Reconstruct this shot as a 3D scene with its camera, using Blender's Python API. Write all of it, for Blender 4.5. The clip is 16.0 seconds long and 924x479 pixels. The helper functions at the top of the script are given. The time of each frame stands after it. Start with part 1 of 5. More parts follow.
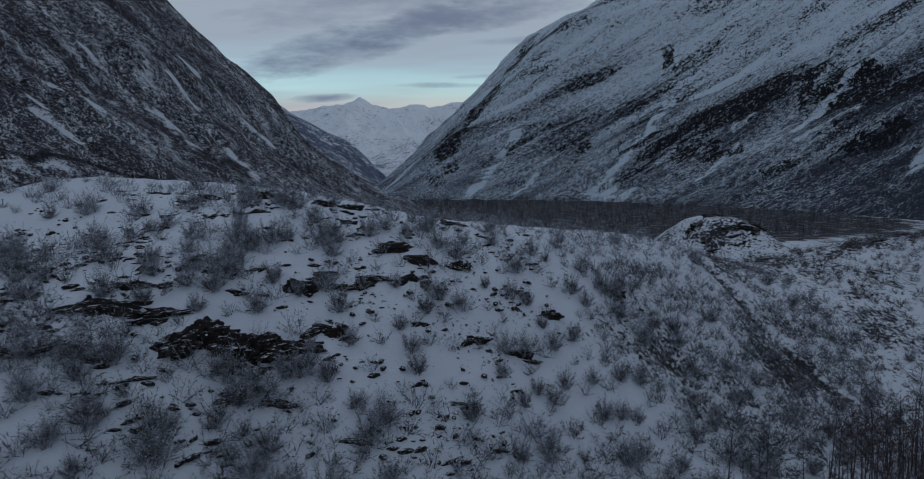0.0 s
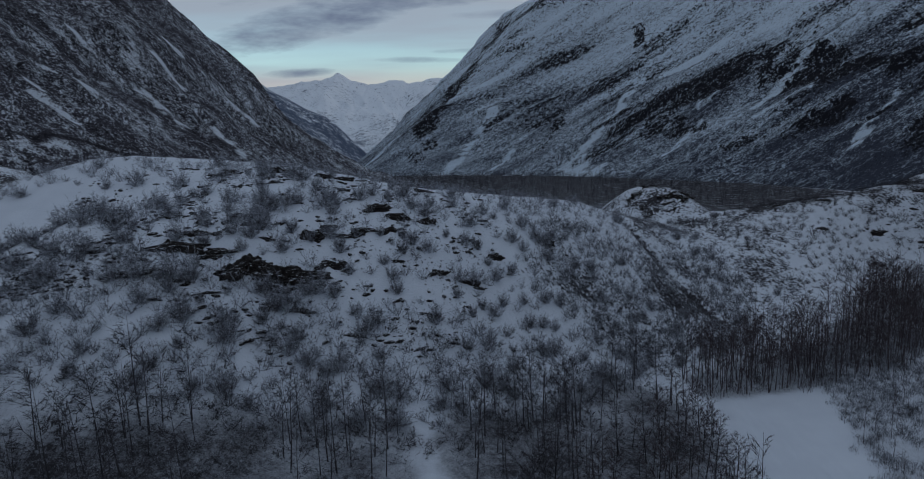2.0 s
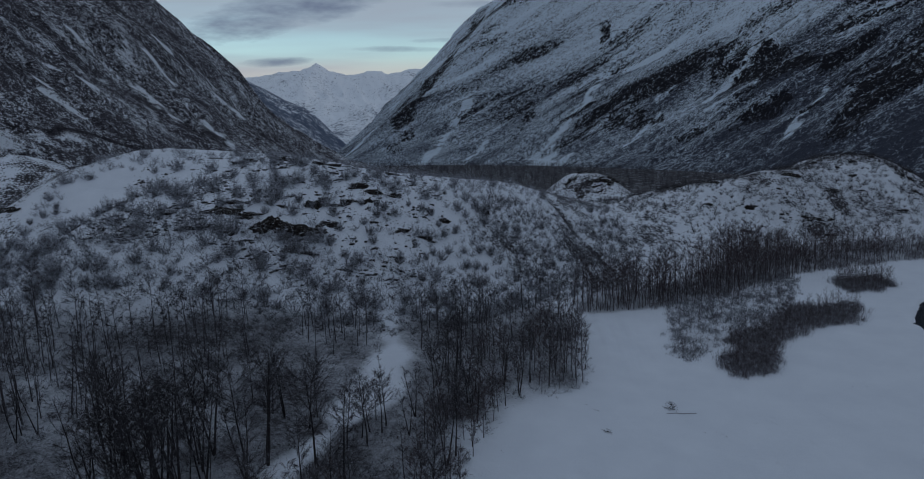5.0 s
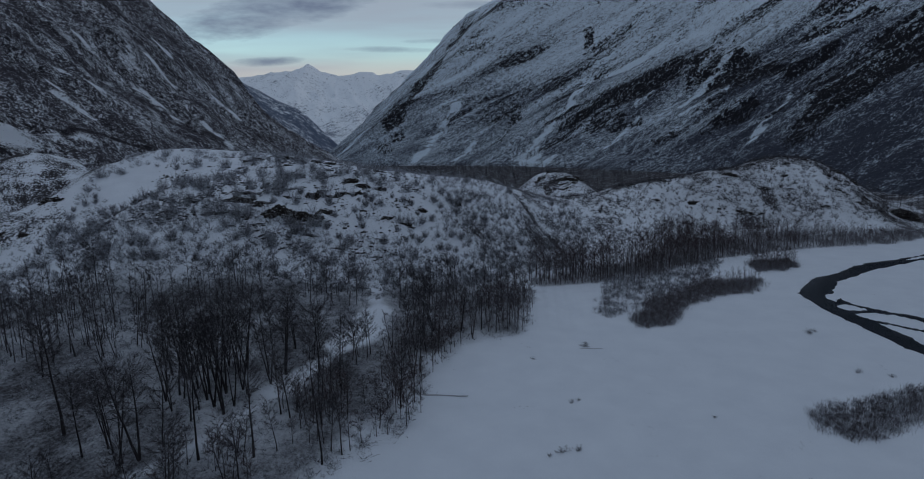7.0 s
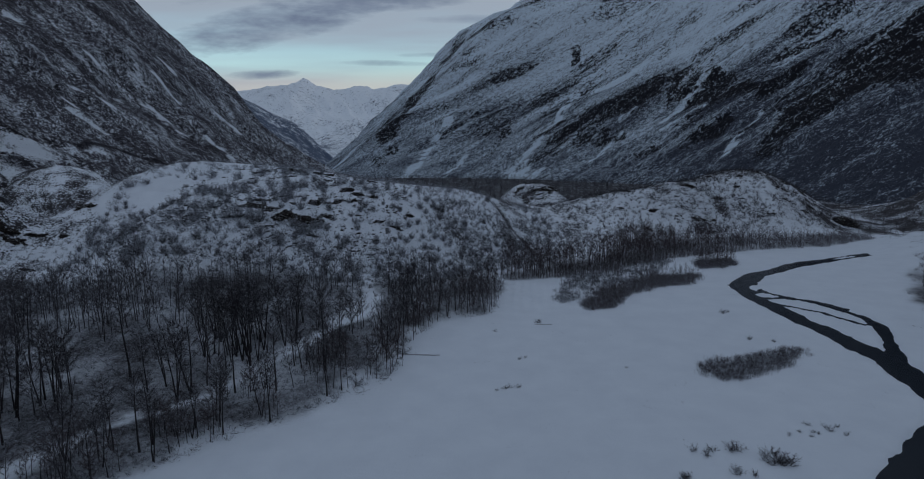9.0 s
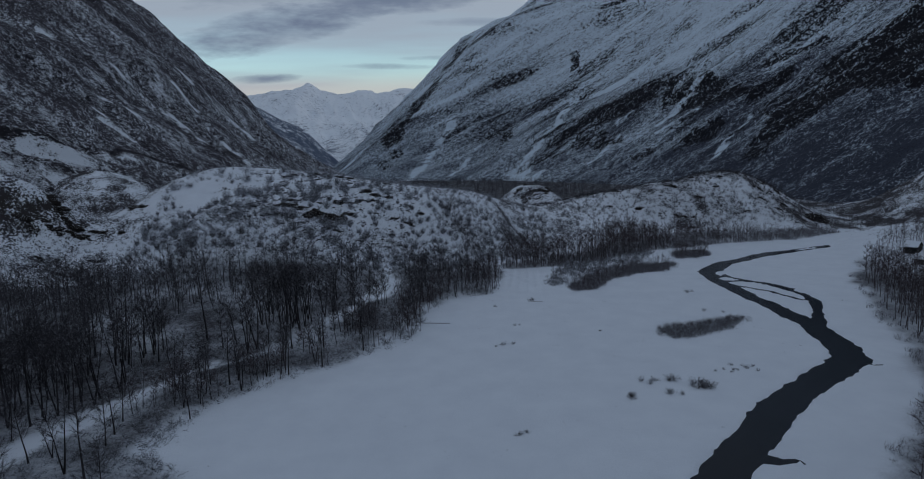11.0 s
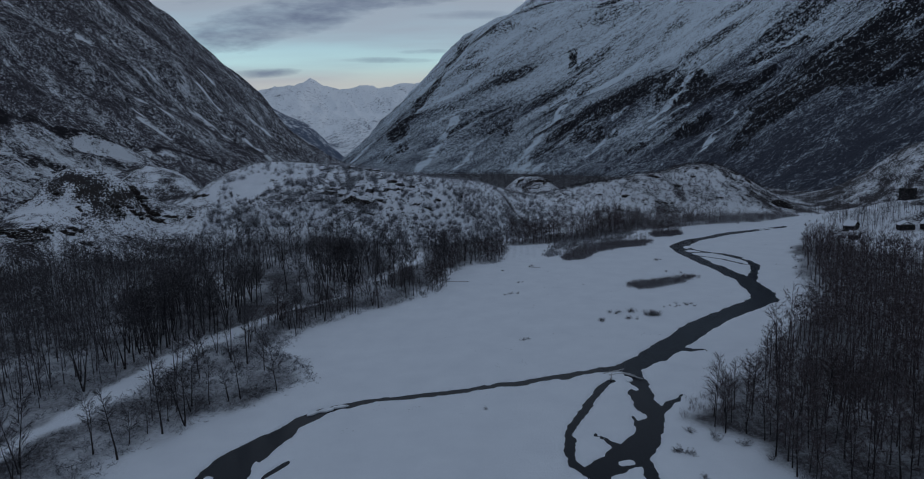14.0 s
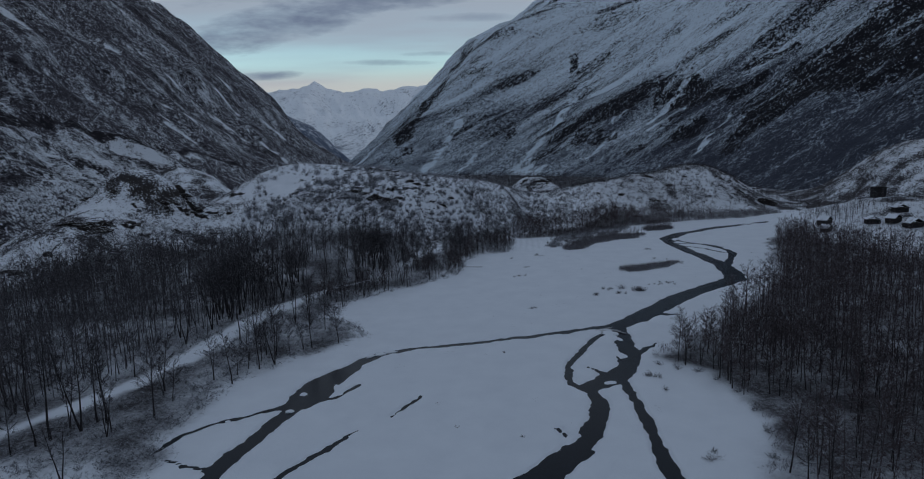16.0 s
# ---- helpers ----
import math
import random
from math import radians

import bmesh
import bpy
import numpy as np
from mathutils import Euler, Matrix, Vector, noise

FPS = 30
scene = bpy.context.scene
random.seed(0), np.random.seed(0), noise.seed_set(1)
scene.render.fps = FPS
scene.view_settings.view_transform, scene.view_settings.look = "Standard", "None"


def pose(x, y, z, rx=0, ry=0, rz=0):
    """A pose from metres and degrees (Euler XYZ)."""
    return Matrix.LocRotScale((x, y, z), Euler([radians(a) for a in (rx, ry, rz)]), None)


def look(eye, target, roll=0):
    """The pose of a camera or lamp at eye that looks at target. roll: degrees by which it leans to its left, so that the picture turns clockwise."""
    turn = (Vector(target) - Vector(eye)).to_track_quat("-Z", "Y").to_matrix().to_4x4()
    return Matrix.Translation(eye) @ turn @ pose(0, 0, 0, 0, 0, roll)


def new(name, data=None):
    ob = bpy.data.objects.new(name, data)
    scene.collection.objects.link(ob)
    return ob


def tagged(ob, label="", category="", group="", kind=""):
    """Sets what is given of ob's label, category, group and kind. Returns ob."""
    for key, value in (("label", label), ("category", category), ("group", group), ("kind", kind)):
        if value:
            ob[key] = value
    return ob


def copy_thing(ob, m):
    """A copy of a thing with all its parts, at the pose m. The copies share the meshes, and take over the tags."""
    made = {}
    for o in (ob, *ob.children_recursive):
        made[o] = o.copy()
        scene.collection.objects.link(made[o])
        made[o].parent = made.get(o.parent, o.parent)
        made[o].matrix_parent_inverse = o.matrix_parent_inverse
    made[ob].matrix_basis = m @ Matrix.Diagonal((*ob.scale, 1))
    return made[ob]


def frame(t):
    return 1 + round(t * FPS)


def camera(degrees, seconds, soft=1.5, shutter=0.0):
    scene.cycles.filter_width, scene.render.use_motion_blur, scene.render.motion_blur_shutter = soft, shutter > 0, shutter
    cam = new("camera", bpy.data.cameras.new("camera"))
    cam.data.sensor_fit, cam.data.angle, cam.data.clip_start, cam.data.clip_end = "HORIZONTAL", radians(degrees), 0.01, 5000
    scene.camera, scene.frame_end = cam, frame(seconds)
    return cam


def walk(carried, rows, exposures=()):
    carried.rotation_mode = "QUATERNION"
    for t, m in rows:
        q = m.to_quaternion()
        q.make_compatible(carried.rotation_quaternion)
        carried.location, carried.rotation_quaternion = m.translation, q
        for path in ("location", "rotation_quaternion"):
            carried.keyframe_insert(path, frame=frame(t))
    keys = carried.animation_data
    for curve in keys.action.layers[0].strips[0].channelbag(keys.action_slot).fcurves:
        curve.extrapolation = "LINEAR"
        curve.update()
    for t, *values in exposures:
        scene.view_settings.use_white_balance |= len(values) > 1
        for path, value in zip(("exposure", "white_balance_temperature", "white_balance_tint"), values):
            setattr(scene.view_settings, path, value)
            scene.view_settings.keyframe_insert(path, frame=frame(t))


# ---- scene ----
cam = camera(77.8, 16.0, soft=1.0)
PATH = [
    (0, (-12.729, -3.761, 55.296), (-12.817, -1.775, 55.079), -1.3),
    (0.5, (-11.56, -12.837, 55.445), (-11.629, -10.853, 55.202), -1.4),
    (1, (-10.19, -21.986, 55.343), (-10.244, -20.004, 55.079), -1.6),
    (1.5, (-8.902, -31.567, 55.524), (-8.941, -29.588, 55.24), -1.6),
    (2, (-7.632, -41.64, 55.694), (-7.656, -39.662, 55.394), -1.6),
    (2.5, (-6.137, -51.961, 55.935), (-6.148, -49.985, 55.624), -1.6),
    (3, (-4.649, -61.997, 56.037), (-4.647, -60.023, 55.719), -1.5),
    (3.5, (-3.229, -71.63, 56.083), (-3.216, -69.656, 55.759), -1.5),
    (4, (-1.965, -81.224, 56.213), (-1.941, -79.251, 55.882), -1.5),
    (6.3, (4.532, -125.781, 56.856), (4.6, -123.81, 56.52), -1.5),
    (6.5, (5.133, -130.117, 56.911), (5.202, -128.147, 56.575), -1.3),
    (7, (6.525, -140.199, 57.036), (6.599, -138.228, 56.704), -1.3),
    (7.5, (7.809, -150.008, 57.101), (7.89, -148.036, 56.774), -1.2),
    (8, (8.977, -159.73, 57.254), (9.064, -157.757, 56.936), -1.2),
    (8.5, (10.401, -168.96, 57.494), (10.49, -166.984, 57.196), -1.2),
    (9, (11.204, -177.736, 57.576), (11.298, -175.759, 57.287), -1.2),
    (11.3, (7.233, -222.812, 58.929), (7.316, -220.834, 58.649), -1.6),
    (11.5, (6.406, -226.768, 58.905), (6.488, -224.79, 58.622), -1.5),
    (12, (4.347, -236.829, 59.05), (4.432, -234.852, 58.761), -1.5),
    (12.5, (2.801, -247.055, 59.263), (2.889, -245.079, 58.969), -1.5),
    (13, (1.736, -257.173, 59.498), (1.822, -255.197, 59.199), -1.6),
    (13.5, (0.227, -267.036, 59.793), (0.311, -265.06, 59.492), -1.8),
    (14, (-1.417, -277.065, 59.969), (-1.336, -275.09, 59.668), -1.9),
    (14.5, (-2.857, -287.158, 60.148), (-2.777, -285.183, 59.845), -1.8),
    (15, (-4.524, -297.205, 60.232), (-4.447, -295.23, 59.93), -1.8),
    (15.5, (-7.13, -307.371, 60.306), (-7.053, -305.394, 60.009), -1.9),
    (16, (-9.989, -317.601, 60.425), (-9.914, -315.624, 60.131), -2.0),
]
walk(cam, [(t, look(eye, target, roll)) for t, eye, target, roll in PATH])

# ---- light ----
world = bpy.data.worlds.new("evening_sky")
scene.world = world
world.use_nodes = True
SUN_UP, SUN_ROUND = 9.0, 90.0


CLOUD_TURN, CLOUD_SHIFT = -12, (0.35, 0.2, 0)
SKY_TINT, CLOUD = (1.95, 1.92, 1.78), (1.62, 1.95, 2.46)
PALE, BANK_GREY, GLOW = (2.15, 2.55, 3.1), (1.0, 1.28, 1.86), (3.3, 3.15, 3.2)
BANKS = ((-0.24, 0.226, 0.24, 0.040, 0.22, 1.0), (-0.03, 0.268, 0.22, 0.030, 0.10, 0.9), (-0.10, 0.31, 0.36, 0.040, 0.10, 0.6), (0.05, 0.226, 0.10, 0.008, 0.0, 0.45),
         (-0.285, 0.141, 0.062, 0.0085, 0.02, 0.85), (-0.075, 0.157, 0.085, 0.0055, -0.03, 0.5), (-0.005, 0.169, 0.06, 0.005, 0.0, 0.5))


def maths_node(n, l, a, b):
    both = n("ShaderNodeMath")
    both.operation = "ADD"
    l(a.outputs[0], both.inputs[0])
    l(b.outputs[0], both.inputs[1])
    return both


def build_sky():
    """Clear pale evening sky low down over the valley, grey-blue cloud above it."""
    t = world.node_tree
    t.nodes.clear()
    n, l = t.nodes.new, t.links.new
    out, back = n("ShaderNodeOutputWorld"), n("ShaderNodeBackground")
    sky = n("ShaderNodeTexSky")
    sky.sky_type, sky.sun_disc = "NISHITA", False
    sky.sun_elevation, sky.sun_rotation = radians(SUN_UP), radians(SUN_ROUND)
    sky.air_density, sky.dust_density, sky.ozone_density = 1.0, 1.5, 2.0
    co, sep = n("ShaderNodeTexCoord"), n("ShaderNodeSeparateXYZ")
    l(co.outputs["Generated"], sep.inputs[0])
    # cloud cover seen from below: the higher, the closer
    lift = n("ShaderNodeMath")
    lift.operation = "ADD"
    l(sep.outputs["Z"], lift.inputs[0])
    lift.inputs[1].default_value = 0.10
    over = []
    for axis in ("X", "Y"):
        d = n("ShaderNodeMath")
        d.operation = "DIVIDE"
        l(sep.outputs[axis], d.inputs[0])
        l(lift.outputs[0], d.inputs[1])
        over.append(d)
    flat = n("ShaderNodeCombineXYZ")
    l(over[0].outputs[0], flat.inputs[0])
    l(over[1].outputs[0], flat.inputs[1])
    turn = n("ShaderNodeMapping")
    turn.inputs["Rotation"].default_value = (0, 0, radians(CLOUD_TURN))
    turn.inputs["Scale"].default_value = (0.42, 1.0, 1)
    turn.inputs["Location"].default_value = CLOUD_SHIFT
    l(flat.outputs[0], turn.inputs["Vector"])
    noise_c = n("ShaderNodeTexNoise")
    noise_c.inputs["Scale"].default_value, noise_c.inputs["Detail"].default_value, noise_c.inputs["Roughness"].default_value = 0.62, 5, 0.5
    l(turn.outputs[0], noise_c.inputs["Vector"])
    # more cover with height
    grow = n("ShaderNodeMapRange")
    grow.inputs["From Min"].default_value, grow.inputs["From Max"].default_value = 0.15, 0.24
    grow.inputs["To Min"].default_value, grow.inputs["To Max"].default_value = 0.0, 0.22
    l(sep.outputs["Z"], grow.inputs["Value"])
    add = n("ShaderNodeMath")
    add.operation = "ADD"
    l(noise_c.outputs["Fac"], add.inputs[0])
    l(grow.outputs[0], add.inputs[1])
    # unseen cloud added to cool the light: the deck closes away from the valley's head
    aside = n("ShaderNodeMapRange")
    aside.inputs["From Min"].default_value, aside.inputs["From Max"].default_value = 0.86, 0.6
    aside.inputs["To Min"].default_value, aside.inputs["To Max"].default_value = 0.0, 0.4
    l(sep.outputs["Y"], aside.inputs["Value"])
    add = maths_node(n, l, add, aside)
    cover = n("ShaderNodeMapRange")
    cover.interpolation_type = "SMOOTHSTEP"
    cover.inputs["From Min"].default_value, cover.inputs["From Max"].default_value = 0.40, 0.66
    l(add.outputs[0], cover.inputs["Value"])
    dim = n("ShaderNodeMix")
    dim.data_type = "RGBA"
    dim.blend_type = "MULTIPLY"
    dim.inputs["Factor"].default_value = 1
    l(sky.outputs[0], dim.inputs["A"])
    dim.inputs["B"].default_value = (*SKY_TINT, 1)
    mix = n("ShaderNodeMix")
    mix.data_type = "RGBA"
    l(cover.outputs[0], mix.inputs["Factor"])
    l(dim.outputs["Result"], mix.inputs["A"])
    # pale thin cloud low over the valley's head, a greyer deck above and behind
    deck = n("ShaderNodeMapRange")
    deck.interpolation_type = "SMOOTHSTEP"
    deck.inputs["From Min"].default_value, deck.inputs["From Max"].default_value = 0.26, 0.5
    l(sep.outputs["Z"], deck.inputs["Value"])
    l(blend(n, l, maths(n, l, "MAXIMUM", deck.outputs[0], maths(n, l, "MULTIPLY", aside.outputs[0], 2.5)), PALE, CLOUD), mix.inputs["B"])
    # long dark banks low over the valley's head: middle, half length, half height, slant
    ahead = maths(n, l, "MAXIMUM", sep.outputs["Y"], 0.05)
    side, up = maths(n, l, "DIVIDE", sep.outputs["X"], ahead), maths(n, l, "DIVIDE", sep.outputs["Z"], ahead)
    plane = n("ShaderNodeCombineXYZ")
    l(side, plane.inputs[0])
    l(maths(n, l, "MULTIPLY", up, 3.6), plane.inputs[1])
    torn = []
    for scale, gain in ((7.0, 2.6), (30.0, 0.7)):
        warp = n("ShaderNodeTexNoise")
        warp.inputs["Scale"].default_value, warp.inputs["Detail"].default_value, warp.inputs["Roughness"].default_value = scale, 4, 0.6
        l(plane.outputs[0], warp.inputs["Vector"])
        torn.append(maths(n, l, "MULTIPLY", maths(n, l, "SUBTRACT", warp.outputs["Fac"], 0.5), gain))
    ragged = maths(n, l, "ADD", *torn)
    warm = n("ShaderNodeMapRange")
    warm.interpolation_type = "SMOOTHSTEP"
    warm.inputs["From Min"].default_value, warm.inputs["From Max"].default_value = 0.155, 0.115
    l(up, warm.inputs["Value"])
    result = blend(n, l, maths(n, l, "MULTIPLY", warm.outputs[0], 0.75), mix.outputs["Result"], GLOW)
    for ca, cb, la, lb, slant, thick in BANKS:
        da, db = maths(n, l, "SUBTRACT", side, ca), maths(n, l, "SUBTRACT", up, cb)
        db = maths(n, l, "SUBTRACT", db, maths(n, l, "MULTIPLY", da, slant))
        q = maths(n, l, "ADD", maths(n, l, "POWER", maths(n, l, "ABSOLUTE", maths(n, l, "DIVIDE", da, la)), 2.0), maths(n, l, "POWER", maths(n, l, "ABSOLUTE", maths(n, l, "DIVIDE", db, lb)), 2.0))
        bank = maths(n, l, "MULTIPLY", maths(n, l, "SUBTRACT", maths(n, l, "ADD", 0.9, ragged), q), 0.9, True)
        result = blend(n, l, maths(n, l, "MULTIPLY", bank, thick), result, BANK_GREY)
    l(result, back.inputs["Color"])
    back.inputs["Strength"].default_value = 0.15
    l(back.outputs[0], out.inputs[0])


# ---- node helpers ----
def shader(name, rough=0.9, spec=0.2):
    m = bpy.data.materials.new(name)
    m.use_nodes = True
    b = m.node_tree.nodes["Principled BSDF"]
    b.inputs["Roughness"].default_value = rough
    b.inputs["Specular IOR Level"].default_value = spec
    return m, m.node_tree.nodes.new, m.node_tree.links.new, b


def noise_at(n, l, where, scale, detail=4, rough=0.55, stretch=None, turn=0, along=None):
    co = n("ShaderNodeTexCoord")
    src = co.outputs[where]
    if along:
        mp = n("ShaderNodeMapping")
        mp.vector_type = "TEXTURE"
        mp.inputs["Scale"].default_value = (along[3], 1, 1)
        mp.inputs["Rotation"].default_value = Vector(along[:3]).to_track_quat("X", "Z").to_euler()
        l(src, mp.inputs["Vector"])
        src = mp.outputs[0]
    if stretch:
        mp = n("ShaderNodeMapping")
        mp.inputs["Scale"].default_value = stretch
        mp.inputs["Rotation"].default_value = (0, 0, radians(turn))
        l(src, mp.inputs["Vector"])
        src = mp.outputs[0]
    t = n("ShaderNodeTexNoise")
    t.inputs["Scale"].default_value, t.inputs["Detail"].default_value, t.inputs["Roughness"].default_value = scale, detail, rough
    l(src, t.inputs["Vector"])
    return t.outputs["Fac"]


def maths(n, l, op, a, b=0.0, clamp=False):
    m = n("ShaderNodeMath")
    m.operation, m.use_clamp = op, clamp
    for k, v in enumerate((a, b)):
        if isinstance(v, (int, float)):
            m.inputs[k].default_value = v
        else:
            l(v, m.inputs[k])
    return m.outputs[0]


def blend(n, l, fac, a, b):
    m = n("ShaderNodeMix")
    m.data_type = "RGBA"
    for key, v in (("Factor", fac), ("A", a), ("B", b)):
        if isinstance(v, tuple):
            m.inputs[key].default_value = (*v, 1)
        elif isinstance(v, (int, float)):
            m.inputs[key].default_value = v
        else:
            l(v, m.inputs[key])
    return m.outputs["Result"]


def relief(n, l, b, height, strength, distance):
    bp = n("ShaderNodeBump")
    bp.inputs["Strength"].default_value, bp.inputs["Distance"].default_value = strength, distance
    l(height, bp.inputs["Height"])
    l(bp.outputs[0], b.inputs["Normal"])


def field(n, name):
    a = n("ShaderNodeAttribute")
    a.attribute_name = name
    return a.outputs["Fac"]


build_sky()
sun = new("sun", bpy.data.lights.new("sun", "SUN"))
sun.data.energy, sun.data.angle, sun.data.color = 0.2, radians(20), (1.0, 0.985, 0.97)
sun.matrix_world = look((0, 0, 0), (-math.sin(radians(SUN_ROUND)), -math.cos(radians(SUN_ROUND)), -math.tan(radians(SUN_UP))))


# ---- materials ----
SNOW, SNOW_OLD = (0.79, 0.83, 0.89), (0.65, 0.69, 0.76)


def land_material(name, heath, rock, fine, broad, gain=3.0):
    """Snow over heath and rock. The fields "bare" and "stone" say how much of each breaks through, "litter" how much the wood's floor greys it."""
    m, n, l, b = shader(name, 0.85, 0.25)
    small = noise_at(n, l, "Object", fine, 6, 0.64)
    large = noise_at(n, l, "Object", broad, 4, 0.55)
    tiny = noise_at(n, l, "Object", fine * 4, 3, 0.6)
    mask = maths(n, l, "ADD", field(n, "bare"), maths(n, l, "MULTIPLY", maths(n, l, "SUBTRACT", small, 0.5), 2.6))
    mask = maths(n, l, "ADD", mask, maths(n, l, "MULTIPLY", maths(n, l, "SUBTRACT", large, 0.5), 1.4))
    mask = maths(n, l, "MULTIPLY", maths(n, l, "SUBTRACT", mask, 0.5), gain)
    mask = maths(n, l, "ADD", mask, 0.5, True)
    floor_grey = maths(n, l, "ADD", maths(n, l, "MULTIPLY", maths(n, l, "SUBTRACT", small, 0.5), 0.9), maths(n, l, "MULTIPLY", maths(n, l, "SUBTRACT", tiny, 0.5), 0.6))
    floor_grey = maths(n, l, "ADD", maths(n, l, "ADD", floor_grey, maths(n, l, "MULTIPLY", maths(n, l, "SUBTRACT", large, 0.5), 0.8)), field(n, "litter"))
    floor_grey = maths(n, l, "MULTIPLY", floor_grey, maths(n, l, "MULTIPLY", field(n, "litter"), 1.3, True), True)
    mask = maths(n, l, "MAXIMUM", mask, floor_grey)
    white = blend(n, l, large, SNOW, SNOW_OLD)
    dark = blend(n, l, field(n, "stone"), heath, rock)
    dark = blend(n, l, maths(n, l, "MULTIPLY", tiny, 0.5), dark, (0.02, 0.02, 0.022))
    l(blend(n, l, mask, white, dark), b.inputs["Base Color"])
    relief(n, l, b, maths(n, l, "ADD", small, maths(n, l, "MULTIPLY", tiny, 0.3)), 0.5, 0.4 / fine)
    return m


def slope_material(name, heath, rock, grain, lie, snow=SNOW, speck=0.9):
    """A far mountainside: snow greyed by scrub, with black crags where the field "stone" is high."""
    m, n, l, b = shader(name, 0.9, 0.15)
    small = noise_at(n, l, "Object", grain * 1.5, 5, 0.74, along=(*lie, 1.5))
    tiny = noise_at(n, l, "Object", grain * 4.0, 5, 0.74, along=(*lie, 1.15))
    crag = noise_at(n, l, "Object", grain * 1.4, 7, 0.76, along=(*lie, 1.7))
    chip = noise_at(n, l, "Object", grain * 2.4, 5, 0.72, along=(-lie[1], lie[0], lie[2], 1.6))
    dots = noise_at(n, l, "Object", grain * 5.5, 4, 0.66)
    g = maths(n, l, "ADD", maths(n, l, "MULTIPLY", maths(n, l, "SUBTRACT", small, 0.5), 2.6), maths(n, l, "MULTIPLY", maths(n, l, "SUBTRACT", tiny, 0.5), 3.4))
    calm = noise_at(n, l, "Object", grain * 0.16, 3, 0.6, along=(*lie, 1.8))
    g = maths(n, l, "MULTIPLY", g, maths(n, l, "ADD", maths(n, l, "MULTIPLY", maths(n, l, "SUBTRACT", calm, 0.5), 3.0), 0.95))
    veg = maths(n, l, "MULTIPLY", maths(n, l, "SUBTRACT", maths(n, l, "ADD", field(n, "bare"), g), 0.5), 1.5)
    veg = maths(n, l, "ADD", veg, 0.5, True)
    col = blend(n, l, veg, snow, heath)
    k = maths(n, l, "ADD", field(n, "stone"), maths(n, l, "MULTIPLY", maths(n, l, "SUBTRACT", crag, 0.5), 3.4))
    k = maths(n, l, "ADD", k, maths(n, l, "MULTIPLY", maths(n, l, "SUBTRACT", chip, 0.5), 3.4))
    k = maths(n, l, "MULTIPLY", maths(n, l, "SUBTRACT", k, 0.74), 8.0, True)
    spot = maths(n, l, "MULTIPLY", maths(n, l, "SUBTRACT", maths(n, l, "ADD", dots, maths(n, l, "MULTIPLY", field(n, "bare"), 0.06)), 0.63), 14.0, True)
    k = maths(n, l, "MAXIMUM", k, maths(n, l, "MULTIPLY", spot, speck))
    l(blend(n, l, k, col, rock), b.inputs["Base Color"])
    relief(n, l, b, maths(n, l, "ADD", tiny, crag), 0.8, 2.5)
    return m


MAT_LAND = land_material("snowy_ground", (0.050, 0.046, 0.053), (0.04, 0.034, 0.032), 1.0, 0.11, 4.5)
MAT_WEST = slope_material("west_slope", (0.062, 0.057, 0.069), (0.022, 0.020, 0.025), 0.15, (0.67, -0.55, -0.5))
# blue shade of this slope is put into its snow and scrub colours
MAT_EAST = slope_material("east_slope_blue_shade", (0.056, 0.063, 0.087), (0.017, 0.016, 0.021), 0.14, (0.79, -0.41, 0.47), (0.73, 0.83, 0.92))
# blue distance haze put into scrub and rock; snow paled for stronger light
MAT_FAR = slope_material("far_range_hazed", (0.10, 0.125, 0.18), (0.07, 0.085, 0.12), 0.03, (0.5, 0.6, -0.6), (0.84, 0.88, 0.93), 0.35)


def bark_material(name, low, high, frost, snowy):
    m, n, l, b = shader(name, 0.9, 0.15)
    a = noise_at(n, l, "Object", 1.1, 3)
    f = noise_at(n, l, "Object", 6.0, 3, 0.7)
    oi = n("ShaderNodeObjectInfo")
    base = blend(n, l, oi.outputs["Random"], low, high)
    fac = maths(n, l, "MULTIPLY", maths(n, l, "SUBTRACT", maths(n, l, "ADD", a, maths(n, l, "MULTIPLY", f, 0.6)), 0.95 - snowy), 4.0, True)
    l(blend(n, l, fac, base, frost), b.inputs["Base Color"])
    return m


FROST = (0.55, 0.58, 0.64)
MAT_TRUNK = bark_material("dark_wet_bark", (0.024, 0.021, 0.023), (0.042, 0.037, 0.040), FROST, 0.04)
MAT_TWIG = bark_material("frosted_twigs", (0.040, 0.037, 0.043), (0.064, 0.059, 0.066), FROST, 0.08)
MAT_TWIG_RED = bark_material("red_brown_twigs", (0.060, 0.046, 0.050), (0.088, 0.070, 0.075), FROST, 0.08)
MAT_BUSH = bark_material("frosted_bush_twigs", (0.078, 0.074, 0.084), (0.118, 0.113, 0.126), FROST, 0.26)
MAT_UNDER = bark_material("frosted_undergrowth", (0.056, 0.056, 0.064), (0.086, 0.086, 0.096), FROST, 0.19)
MAT_FRINGE = bark_material("frosted_fringe", (0.06, 0.058, 0.064), (0.10, 0.098, 0.106), FROST, 0.22)
MAT_SPRUCE = bark_material("dark_far_wood", (0.042, 0.042, 0.050), (0.060, 0.060, 0.069), FROST, 0.08)


MAT_BRUSH = bark_material("brown_brush", (0.085, 0.073, 0.080), (0.120, 0.105, 0.114), FROST, 0.18)


